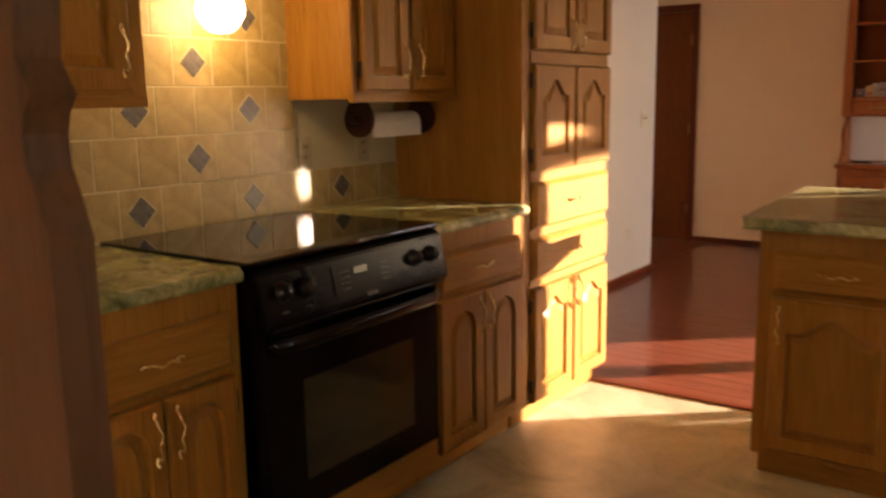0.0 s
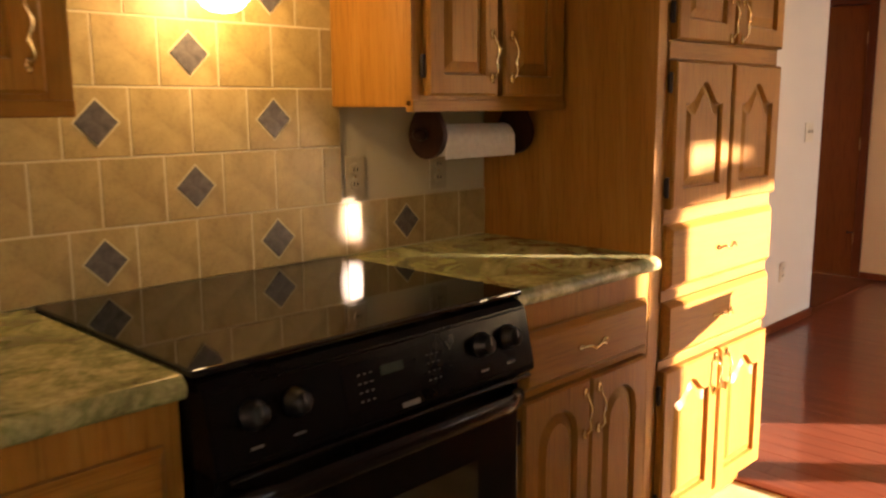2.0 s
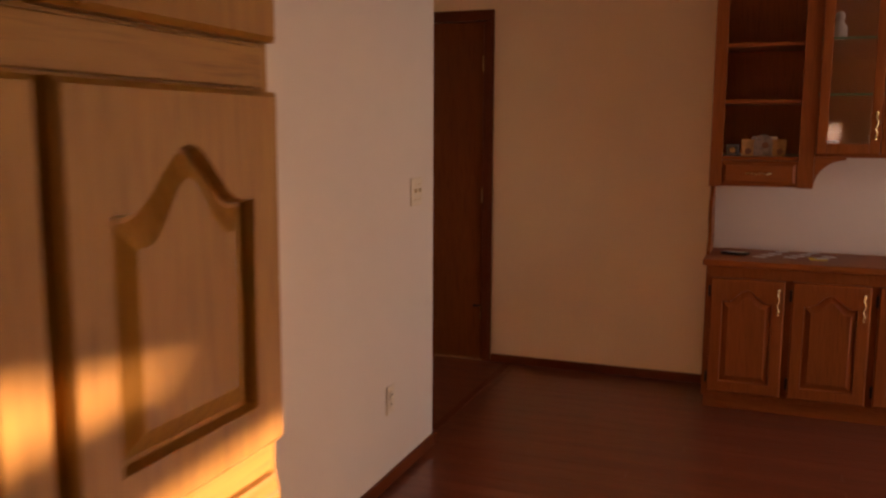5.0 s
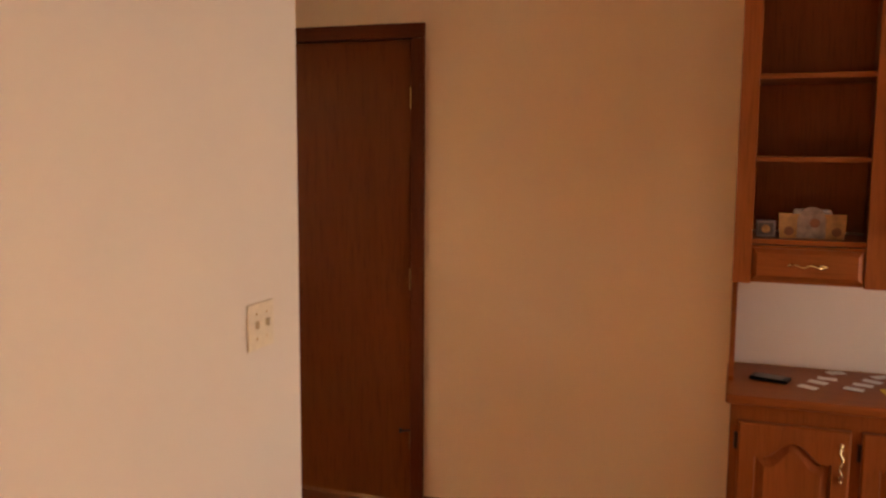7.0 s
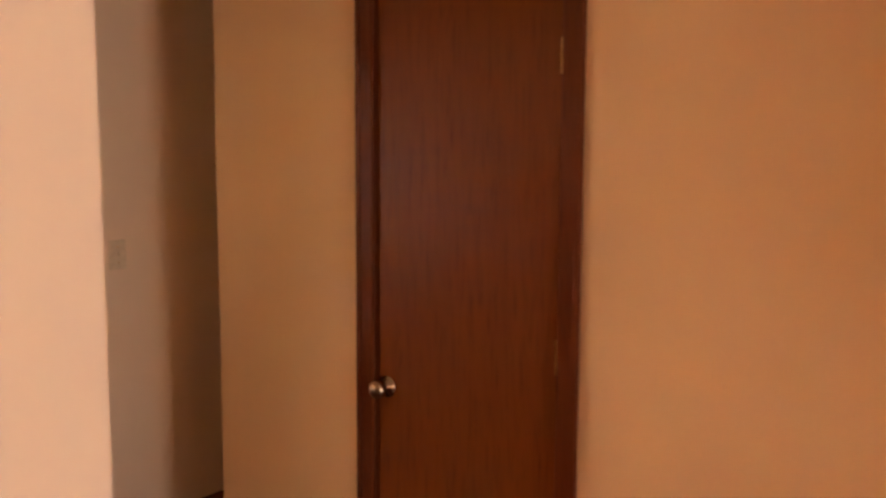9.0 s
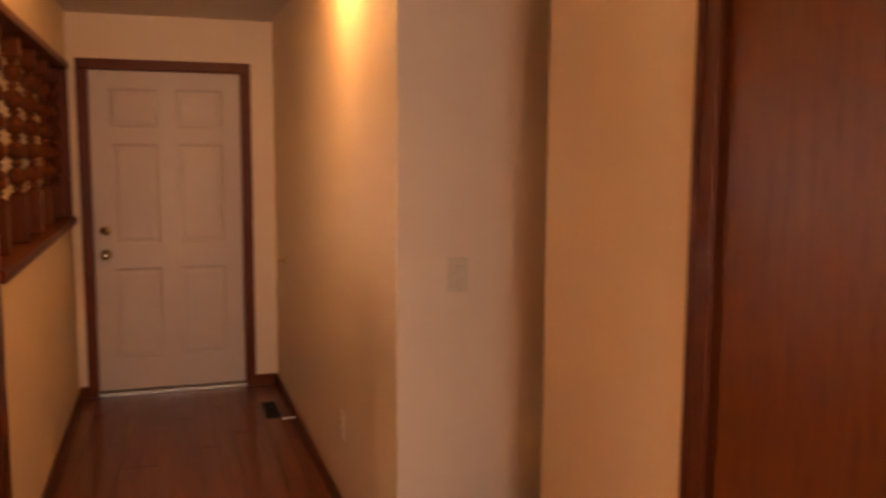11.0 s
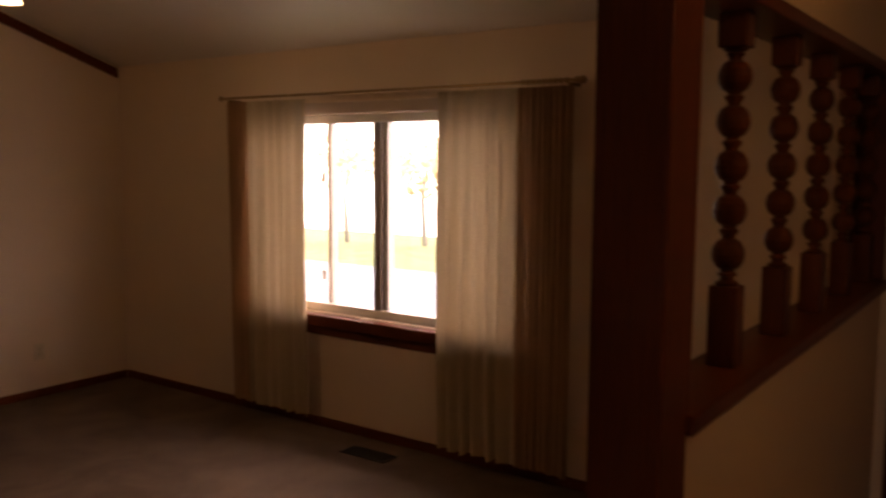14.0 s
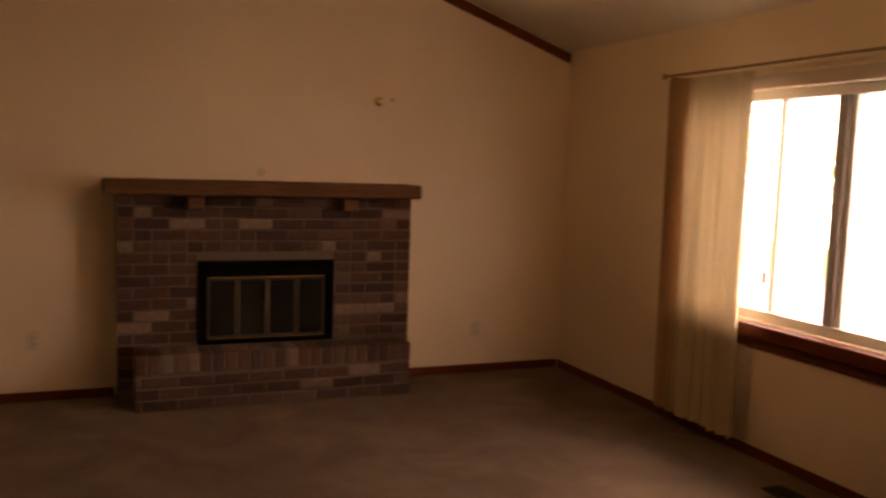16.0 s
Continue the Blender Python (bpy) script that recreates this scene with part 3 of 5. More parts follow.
# the range
stove = thing("range", "black slide-in electric range with glass cooktop", "stove", (0.35, 0.4, 0))
part("body", box(0.01, 0.60, 0.022, 0.778, 0.20, 0.908, 0.004), black_enamel, stove)
part("cooktop", box(0.03, 0.655, 0.0, 0.80, 0.910, 0.924, 0.005, None, 3), ceramic_black, stove, "glossy black glass cooktop")
bm = bmesh.new()
prof = ((0.60, 0.908), (0.652, 0.905), (0.672, 0.89), (0.700, 0.765), (0.698, 0.752), (0.60, 0.752))
a = [bm.verts.new((x, 0.008, z)) for x, z in prof]
b = [bm.verts.new((x, 0.792, z)) for x, z in prof]
bm.faces.new(a)
bm.faces.new(b[::-1])
for k in range(len(prof)):
    bm.faces.new((a[k], b[k], b[(k + 1) % len(prof)], a[(k + 1) % len(prof)]))
bmesh.ops.recalc_face_normals(bm, faces=bm.faces[:])
bmesh.ops.bevel(bm, geom=bm.edges[:], offset=0.004, segments=2, affect="EDGES")
panel = part("control_panel", bm, black_enamel, stove)
FACE = pose(0.686, 0, 0.8275, 0, -12.6, 0) @ pose(0, 0, 0, 0, 0, 90)
silver = plain("worn_silver_print", (0.13, 0.12, 0.11), 0.5, 0.3)
for y in (0.085, 0.168, 0.632, 0.715):
    kb = part("dial", lathe(((0.026, 0.001), (0.026, -0.006), (0.021, -0.010), (0.0185, -0.026), (0.016, -0.029), (0.003, -0.030)), 22, None, (0, 0, 0), 1), dial_black, panel, "black control dial", FACE @ pose(y, 0, 0.012), True)
    part("pointer", box(-0.002, 0.002, -0.0315, -0.029, -0.002, 0.016, 0.0005), silver, panel, "pale dial mark", FACE @ pose(y, 0, 0.012))
    part("print", box(-0.012, 0.012, -0.0016, 0.0, -0.043, -0.039), silver, panel, "small pale printed mark", FACE @ pose(y, 0, 0.0))
part("display", box(-0.13, 0.13, -0.003, 0.0, -0.038, 0.046, 0.0012), black_enamel, panel, "glossy control display", FACE @ pose(0.40, 0, 0))
part("readout", box(-0.028, 0.028, -0.004, -0.003, 0.012, 0.030), plain("lcd_green", (0.03, 0.045, 0.03), 0.2), panel, "small dark clock window", FACE @ pose(0.385, 0, 0))
for i in range(4):
    for j in range(3):
        for side in (-0.095, 0.075):
            part("button", box(-0.003, 0.003, -0.0045, -0.003, -0.0015, 0.0015, 0.0005), silver, panel, "small pale button mark", FACE @ pose(0.40 + side + 0.014 * j, 0, -0.024 + 0.016 * i))
part("badge", box(-0.022, 0.022, -0.0035, -0.001, -0.005, 0.005, 0.001), silver, panel, "small silver badge", FACE @ pose(0.42, 0, -0.054))
oven = part("oven_door", box(0.602, 0.668, 0.022, 0.778, 0.205, 0.745, 0.008, None, 3), black_enamel, stove)
part("oven_window", box(0.6665, 0.6705, 0.16, 0.64, 0.30, 0.585, 0.0015), plain("dark_oven_glass", (0.025, 0.02, 0.012), 0.08), oven, "dark oven window")
bm = tube([(0.665, 0.045, 0.700), (0.695, 0.06, 0.703), (0.714, 0.12, 0.705), (0.718, 0.4, 0.706), (0.714, 0.68, 0.705), (0.695, 0.74, 0.703), (0.665, 0.755, 0.700)], 0.015, 10)
for v in bm.verts:
    v.co.z = 0.704 + (v.co.z - 0.704) * 1.5
gloss_black = plain("gloss_black", (0.006, 0.005, 0.005), 0.16)
gloss_black.node_tree.nodes["Principled BSDF"].inputs["Specular IOR Level"].default_value = 0.22
part("oven_handle", bm, gloss_black, oven, "bowed black handle bar", None, True)
trim_strip = tube([(0.7005, 0.03, 0.748), (0.7035, 0.12, 0.749), (0.7045, 0.40, 0.7495), (0.7035, 0.68, 0.749), (0.7005, 0.77, 0.748)], 0.0055, 8)
part("panel_lip", trim_strip, gloss_black, panel, "thin glossy lip under the controls", None, True)
part("filler_board", box(0.02, 0.645, 0.004, 0.798, 0.095, 0.197, 0.003), oak_y, stove, "oak board below the oven")
part("toe_kick", box(0.02, 0.55, 0.004, 0.798, 0.002, 0.093), oak_y, stove)


def upper_cabinet(y0, y1, label, doors):
    c = thing("upper_cabinet", label, "cabinet", (0.16, (y0 + y1) / 2, 1.31), "oak kitchen cabinets")
    part("body", box(0.002, 0.312, y0, y1, 1.318, 2.14, 0.002), oak_v, c)
    part("bottom_rail", box(0.29, 0.316, y0, y1, 1.306, 1.335, 0.003), oak_y, c)
    for a, w, s in doors:
        door_at(c, facing_east(0.313, a, 1.345), w, 0.75, 0.06, 0.10, s)
    return c


upper_cabinet(0.80, 1.407, "oak wall cabinet above the paper towel", ((0.835, 0.255, "a"), (1.112, 0.255, "b")))
upper_cabinet(-0.62, -0.003, "oak wall cabinet with one wide door", ((-0.545, 0.49, "a"),))
upper_cabinet(-1.22, -0.622, "oak wall cabinet above the counter end", ((-1.17, 0.49, "a"),))
structure("soffit", box(0.002, 0.34, -1.22, 1.407, 2.142, H), wall_paint, "cream painted soffit above the wall cabinets")

# scalloped valance between the wall cabinets
n = 40
top = [(0.798, 2.13), (-0.001, 2.13)]
low = []
for k in range(n + 1):
    s = k / n
    z = 1.70 + 0.10 * math.sin(math.pi * s) + 0.022 * math.cos(s * 10 * math.pi)
    low.append((-0.001 + s * 0.799, z))
bm = prism(low + top, -0.009, 0.009)
tagged(part("valance", bm, oak_h, None, "", pose(0.30, 0, 0, 0, 0, 90)), "scalloped oak valance between two wall cabinets", "valance")

# wall lamp with a ribbed globe
sconce = thing("wall_lamp", "lit ribbed opal globe on a brass wall arm", "lamp", (0.012, 0.415, 1.70))
bm = bmesh.new()
prof = ((0.028, 0.075), (0.037, 0.068), (0.061, 0.045), (0.073, 0.013), (0.071, -0.015), (0.057, -0.040), (0.048, -0.049), (0.045, -0.055), (0.029, -0.065), (0.004, -0.069))
rings = []
for r, z in prof:
    rings.append([bm.verts.new((0.125 + r * (1 + 0.03 * math.cos(8 * a)) * math.cos(a), 0.415 + r * (1 + 0.03 * math.cos(8 * a)) * math.sin(a), 1.592 + z)) for a in [2 * math.pi * k / 48 for k in range(48)]])
for ra, rb in zip(rings, rings[1:]):
    for k in range(48):
        bm.faces.new((ra[k], ra[(k + 1) % 48], rb[(k + 1) % 48], rb[k]))
shade = part("globe_shade", bm, lamp_glow, sconce, "glowing ribbed opal glass globe", None, True)
shade.visible_shadow = False
part("fitter", lathe(((0.036, 0.066), (0.038, 0.075), (0.036, 0.09), (0.02, 0.11), (0.012, 0.14), (0.004, 0.145)), 24, None, (0.125, 0.415, 1.592)), brass, sconce, "brass globe holder", None, True)
part("arm", tube([(0.012, 0.415, 1.78), (0.06, 0.415, 1.79), (0.11, 0.415, 1.775), (0.125, 0.415, 1.74)], 0.007, 8), brass, sconce, "curved brass arm", None, True)
part("wall_plate", lathe(((0.05, 0.002), (0.05, 0.010), (0.03, 0.02), (0.01, 0.024)), 24, None, (0.008, 0.415, 1.78), 0), brass, sconce, "round brass wall plate", None, True)

# paper towel under the wall cabinet
towel = thing("paper_towel_holder", "dark turned wood paper towel holder with white roll", "holder", (0.17, 1.18, 1.22))
dark_wood = wood("dark_walnut", (0.012, 0.005, 0.003), (0.03, 0.011, 0.006), (0.05, 0.018, 0.009))
for y0, y1 in ((0.985, 1.003), (1.352, 1.370)):
    out = []
    for k in range(21):
        a = math.pi + math.pi * k / 20
        out.append((0.17 + 0.066 * math.cos(a), 1.245 + 0.066 * math.sin(a)))
    out += [(0.17 + 0.060, 1.27), (0.17 + 0.045, 1.295), (0.17 + 0.034, 1.317), (0.17 - 0.034, 1.317), (0.17 - 0.045, 1.295), (0.17 - 0.060, 1.27)]
    part("bracket", prism(out, y0, y1), dark_wood, towel, "round-ended dark wooden bracket")
part("roll", lathe(((0.02, 0), (0.040, 0.0), (0.042, 0.004), (0.042, 0.296), (0.040, 0.30), (0.02, 0.30)), 32, None, (0.17, 1.012, 1.226), 1), paper, towel, "white paper roll", None, True)
part("knob", lathe(((0.012, 0.0), (0.018, -0.016), (0.014, -0.034), (0.004, -0.042)), 16, None, (0.17, 0.984, 1.245), 1), dark_wood, towel, "turned end knob", None, True)
sheet = []
for k in range(9):
    a = math.pi * 0.5 * k / 8
    sheet.append((0.17 + 0.0445 * math.sin(a), 1.226 + 0.0445 * math.cos(a)))
sheet += [(0.2155, 1.20), (0.214, 1.178), (0.2130, 1.178), (0.2135, 1.226)]
for k in range(9):
    a = math.pi * 0.5 * (8 - k) / 8
    sheet.append((0.17 + 0.0428 * math.sin(a), 1.226 + 0.0428 * math.cos(a)))
part("loose_sheet", prism(sheet, 1.016, 1.306), paper, towel, "end of the paper hanging down")
part("dowel", tube([(0.17, 1.004, 1.232), (0.17, 1.351, 1.232)], 0.012), dark_wood, towel)

# tall pantry
pantry = thing("pantry_cabinet", "tall oak pantry with drawers and arched doors, sunlit", "cabinet", (0.3, 1.78, 0))
P0, P1 = 1.41, 2.155
part("body", box(0.002, 0.612, P0, P1, 0.09, 2.26, 0.002), oak_v, pantry)
part("toe_kick", box(0.01, 0.56, P0 + 0.002, P1 - 0.002, 0.002, 0.089), oak_y, pantry)
for z0, z1 in ((0.772, 0.805), (0.575, 0.60), (0.995, 1.033), (1.442, 1.488)):
    part("rail", box(0.6125, 0.618, P0 + 0.05, P1 - 0.02, z0, z1, 0.002), oak_y, pantry)
wd = 0.325
for z, h, hz, rise in ((0.10, 0.47, 0.40, 0.05), (1.035, 0.403, None, 0.06), (1.492, 0.70, 0.07, 0.06)):
    for y, s in ((1.472, "a"), (2.138 - wd, "b")):
        at = facing_east(0.613, y, z)
        if hz is None:
            d = part("door", panel_front(wd, h, rise), oak_v, pantry, "", at)
            for q in (0.06, h - 0.06):
                hinge(d, at @ pose(-0.006 if s == "a" else wd + 0.006, 0, q) @ Matrix.Diagonal((1 if s == "a" else -1, 1, 1, 1)))
        else:
            door_at(pantry, at, wd, h, rise, hz, s)
for z, h in ((0.805, 0.185), (0.605, 0.165)):
    drawer_at(pantry, facing_east(0.613, 1.472, z), 2.138 - 1.472, h)

# island
island = thing("kitchen_island", "oak island with drawers, arched doors and overhanging stone-look top", "island", (2.1, 1.85, 0))
IX0, IX1, IY0, IY1 = 1.475, 2.9, 1.50, 2.165
part("body", box(IX0, IX1, IY0, IY1, 0.09, 0.874, 0.003), oak_v, island)
part("toe_kick", box(IX0 + 0.012, IX1 - 0.05, IY0 + 0.06, IY1 - 0.012, 0.002, 0.089), oak_h, island)
slab = [(IX0 - 0.045, IY0 - 0.04), (IX1 + 0.04, IY0 - 0.04), (IX1 + 0.04, 2.53), (IX0 - 0.045, 2.53)]
slab += [(IX0 - 0.045 - 0.04 * math.sin(math.pi / 2 * k / 6), 2.53 - 0.04 * (1 - math.cos(math.pi / 2 * k / 6))) for k in range(1, 7)]
bm = bmesh.new()
loops = []
for z, grow in ((0.876, -0.006), (0.882, 0.0), (0.905, 0.002), (0.912, -0.002), (0.915, -0.008)):
    cx, cy = (IX0 + IX1) / 2, 2.0
    loops.append([bm.verts.new((x + math.copysign(grow, x - cx), y + math.copysign(grow, y - cy), z)) for x, y in slab])
bm.faces.new(loops[0][::-1])
bm.faces.new(loops[-1])
for la, lb in zip(loops, loops[1:]):
    for k in range(len(slab)):
        bm.faces.new((la[k], la[(k + 1) % len(slab)], lb[(k + 1) % len(slab)], lb[k]))
part("top", bm, granite_top, island, "green stone-look top with a rounded corner")
for k in range(3):
    x = IX0 + 0.05 + 0.46 * k
    drawer_at(island, facing_south(x, IY0 - 0.001, 0.67), 0.40, 0.14)
    door_at(island, facing_south(x, IY0 - 0.001, 0.12), 0.40, 0.53, 0.06, 0.44, "b")

# scrolled board standing at the kitchen's entrance
out = []
for k in range(61):
    z = 2.40 * k / 60
    out.append((1.829 + (0.008 if z < 1.24 else 0.0), z))
    if k == 31:
        out += [(1.838, 1.245), (1.831, 1.265), (1.8235, 1.282), (1.8225, 1.300), (1.826, 1.311), (1.8335, 1.320), (1.827, 1.329), (1.8215, 1.338), (1.824, 1.355)]
    elif 1.24 < z < 1.36:
        out.pop(-1 if k != 31 else 0)
out += [(1.60, 2.40), (1.60, 0.0)]
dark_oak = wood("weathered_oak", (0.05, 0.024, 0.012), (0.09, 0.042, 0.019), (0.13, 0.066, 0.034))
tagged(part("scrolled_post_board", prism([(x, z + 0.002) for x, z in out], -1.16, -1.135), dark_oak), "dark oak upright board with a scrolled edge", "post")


# switches and outlets
def wall_plate(name, m, label, category, kind, mat=ivory):
    w = 0.116 if kind == "double" else 0.07
    t = tagged(part(name, box(-w / 2, w / 2, -0.007, -0.0005, -0.057, 0.057, 0.003), mat, None, "", m), label, category)
    if kind == "outlet":
        for z in (-0.02, 0.02):
            part("socket", lathe(((0.017, 0.0), (0.017, -0.009), (0.015, -0.010)), 18, None, (0, 0, z), 1), mat, t, "", m)
            for x in (-0.006, 0.006):
                part("slot", box(x - 0.0015, x + 0.0015, -0.0108, -0.0095, z - 0.005, z + 0.005), black_enamel, t, "dark slot", m)
    else:
        for x in ((-0.023, 0.023) if kind == "double" else (0,)):
            part("toggle", box(x - 0.005, x + 0.005, -0.019, -0.007, -0.004, 0.014, 0.002), mat, t, "small toggle", m)
    for z in (-0.03, 0.03) if kind != "outlet" else (0,):
        for x in ((-0.023, 0.023) if kind == "double" else (0,)):
            part("screw", lathe(((0.003, -0.0068), (0.0028, -0.008), (0.001, -0.0082)), 8, None, (x, 0, z), 1), brass, t, "tiny screw", m)
    return t


wall_plate("light_switch", facing_east(-0.187, 4.523, 1.148), "ivory double toggle light switch on cream wall", "switch", "double")
wall_plate("light_switch", facing_east(-2.30, 6.065, 1.155), "ivory single toggle light switch by the passage", "switch", "single")
wall_plate("wall_outlet", facing_east(-0.187, 4.258, 0.345), "ivory wall outlet low on cream wall", "outlet", "outlet")
tan_plastic = plain("tan_plastic", (0.40, 0.34, 0.22), 0.45)
wall_plate("wall_outlet", facing_east(0.0, 0.875, 1.13), "beige outlet above the counter, colour of the wall", "outlet", "outlet", tan_plastic)
wall_plate("wall_outlet", facing_east(0.0, 1.20, 1.13), "beige outlet below the paper towel", "outlet", "outlet", tan_plastic)
wall_plate("wall_outlet", facing_south(-3.18, 5.866, 0.40), "ivory outlet on the hall wall", "outlet", "outlet")
wall_plate("wall_outlet", pose(-4.28, Y_FIRE, 0.32, 0, 0, 180), "ivory outlet beside the fireplace", "outlet", "outlet")
wall_plate("wall_outlet", pose(-1.40, Y_FIRE, 0.37, 0, 0, 180), "ivory outlet on the fireplace wall", "outlet", "outlet")
tagged(part("door_bumper", lathe(((0.02, 0), (0.02, -0.004), (0.012, -0.006), (0.010, -0.03), (0.014, -0.034), (0.012, -0.044), (0.003, -0.046)), 16, None, (0, 0, 0), 1), brass, None, "", facing_south(-4.86, 5.866, 0.90), True), "small brass door bumper on the hall wall", "door stop")

# ---- dining room ----
hutch = thing("hutch", "red-brown built-in oak hutch with open shelves", "hutch", (1.66, 5.95, 0))
HB = Y_N - 0.002
HL, HR = 0.887, 2.48                    # the hutch's two ends
WT = 0.772                              # its worktop
part("base_body", box(HL + 0.015, HR + 0.005, 5.70, HB, 0.07, WT - 0.033, 0.002), cherry_v, hutch)
part("toe_kick", box(HL + 0.025, HR - 0.005, 5.725, HB, 0.002, 0.069), cherry_h, hutch)
part("worktop", box(HL - 0.002, HR + 0.02, 5.66, HB, WT - 0.032, WT, 0.008), cherry_h, hutch, "brown wooden worktop")
for k in range(4):
    door_at(hutch, facing_south(HL + 0.042 + 0.378 * k, 5.699, 0.10), 0.345, 0.58, 0.06, 0.475, "a", (cherry_v, cherry_h))
UF = 5.835
part("back_panel", box(HL + 0.02, HR, HB - 0.006, HB, WT + 0.002, 1.28), pale_paint, hutch, "off-white panel behind the worktop")
part("side", box(HL, HL + 0.025, UF, HB, 1.125, 2.33, 0.002), cherry_v, hutch)
part("side", box(HR - 0.025, HR, UF, HB, 1.125, 2.33, 0.002), cherry_v, hutch)
part("back", box(HL + 0.025, HR - 0.025, HB - 0.012, HB, 1.285, 2.33), cherry_v, hutch)
part("stile", box(HL, HL + 0.06, UF - 0.018, UF - 0.001, 1.125, 2.33, 0.002), cherry_v, hutch)
part("stile", box(HL + 0.412, HL + 0.485, UF - 0.018, UF - 0.001, 1.125, 2.33, 0.002), cherry_v, hutch)
part("stile", box(HL + 1.045, HL + 1.115, UF - 0.018, UF - 0.001, 1.285, 2.33, 0.002), cherry_v, hutch)
part("divider", box(HL + 0.44, HL + 0.465, UF, HB - 0.013, 1.125, 2.33), cherry_v, hutch)
part("top_rail", box(HL, HR, UF - 0.02, UF - 0.002, 2.23, 2.34, 0.003), cherry_h, hutch)
part("crown", box(HL - 0.015, HR + 0.015, UF - 0.045, HB, 2.341, 2.38, 0.012), cherry_h, hutch)
for z in (1.277, 1.556, 1.832):
    part("shelf", box(HL + 0.026, HL + 0.439, UF + 0.005, HB - 0.013, z - 0.018, z, 0.002), cherry_h, hutch)
part("shelf", box(HL + 0.466, HR - 0.026, UF + 0.005, HB - 0.013, 1.277, 1.297, 0.002), cherry_h, hutch)
edge_glass = plain("green_glass_edge", (0.10, 0.17, 0.09), 0.15)
for z in (1.575, 1.84):
    shelf = part("glass_shelf", box(HL + 0.467, HR - 0.027, UF + 0.024, HB - 0.014, z, z + 0.008, 0.001), glass, hutch, "clear glass shelf")
    part("front_edge", box(HL + 0.467, HR - 0.027, UF + 0.020, UF + 0.0235, z - 0.002, z + 0.010, 0.001), edge_glass, shelf, "greenish cut glass edge")
part("drawer_box", box(HL + 0.026, HL + 0.439, UF, HB - 0.02, 1.128, 1.256), cherry_h, hutch)
drawer_at(hutch, facing_south(HL + 0.063, UF - 0.001, 1.139), 0.345, 0.108, (cherry_v, cherry_h))
BX = HL + 0.486
out = [(BX, 1.125), (BX, 1.282), (BX + 0.14, 1.282)] + [(BX + 0.14 - 0.14 * math.sin(a), 1.265 - 0.14 * (1 - math.cos(a))) for a in [math.pi / 2 * k / 10 for k in range(11)]]
part("corner_bracket", prism(out, UF - 0.018, UF - 0.002), cherry_h, hutch, "curved bracket under the glass cupboard")
for x0, x1 in ((HL + 0.49, HL + 0.765), (HL + 0.77, HL + 1.04)):
    bm = bmesh.new()
    for a, b, c, e in ((x0, x0 + 0.045, 1.295, 2.22), (x1 - 0.045, x1, 1.295, 2.22), (x0 + 0.045, x1 - 0.045, 1.295, 1.345), (x0 + 0.045, x1 - 0.045, 2.16, 2.22)):
        box(a, b, UF - 0.036, UF - 0.019, c, e, 0.003, bm)
    gd = part("glass_door", bm, cherry_v, hutch)
    part("pane", box(x0 + 0.04, x1 - 0.04, UF - 0.03, UF - 0.027, 1.335, 2.17), glass, gd, "clear glass pane").visible_shadow = False
    handle_up(gd, facing_south(x1 - 0.022 if x0 < 1.6 else x0 + 0.022, UF - 0.036, 1.43))
scroll = [(0.0, WT + 0.001), (0.30, WT + 0.001), (0.31, WT + 0.02)]
for k in range(1, 13):
    f = k / 12
    scroll.append((0.29 - 0.11 * f - 0.05 * math.sin(2.4 * math.pi * f), WT + 0.02 + (1.110 - WT) * f))
scroll += [(0.18, 1.124), (0.0, 1.124)]
part("scroll_bracket", prism(scroll, -0.009, 0.009), cherry_v, hutch, "scrolled side bracket", pose(HL + 0.012, HB, 0, 0, 0, -90))

# things on the hutch
SH = 1.277
box_mat = plain("printed_card", (0.56, 0.30, 0.10), 0.6, 0, 30, 0.5)
gift = thing("decorative_box", "orange printed wooden napkin box on the shelf", "box", (1.13, 5.93, SH))
GX = 1.035
part("front", prism([(GX, SH), (GX + 0.205, SH), (GX + 0.21, SH + 0.085), (GX - 0.005, SH + 0.085)], 5.90, 5.912), box_mat, gift)
arch = [(GX + 0.055, SH + 0.002)] + [(GX + 0.10 - 0.045 * math.cos(math.pi * k / 14), SH + 0.06 + 0.05 * math.sin(math.pi * k / 14)) for k in range(15)] + [(GX + 0.145, SH + 0.002)]
part("arched_panel", prism(arch, 5.894, 5.899), plain("grey_print", (0.34, 0.27, 0.22), 0.6, 0, 45, 0.5), gift, "arched grey printed panel")
for k in range(3):
    x = GX + (0.02, 0.10, 0.17)[k]
    part("printed_mark", lathe(((0.016, 0.0), (0.016, -0.0015), (0.012, -0.002)), 12, None, (x + 0.01, 5.8935 if k == 1 else 5.8995, SH + 0.025 + 0.03 * (k % 2)), 1), plain("brown_print", (0.22, 0.09, 0.04), 0.6), gift, "brown printed mark")
part("body", box(GX + 0.005, GX + 0.20, 5.913, 5.98, SH + 0.001, SH + 0.075, 0.003), box_mat, gift)
part("napkins", box(GX + 0.045, GX + 0.165, 5.915, 5.975, SH + 0.076, SH + 0.098, 0.008), paper, gift, "pale folded napkins")
small = tagged(part("small_tin", box(0.958, 1.022, 5.90, 5.955, SH + 0.001, SH + 0.058, 0.004), plain("grey_tin", (0.22, 0.21, 0.22), 0.4, 0.4)), "small grey square tin on the shelf", "tin")
part("lid_panel", box(0.965, 1.015, 5.8975, 5.8995, SH + 0.008, SH + 0.051, 0.001), plain("dark_print", (0.07, 0.06, 0.06), 0.5), small, "dark square front")
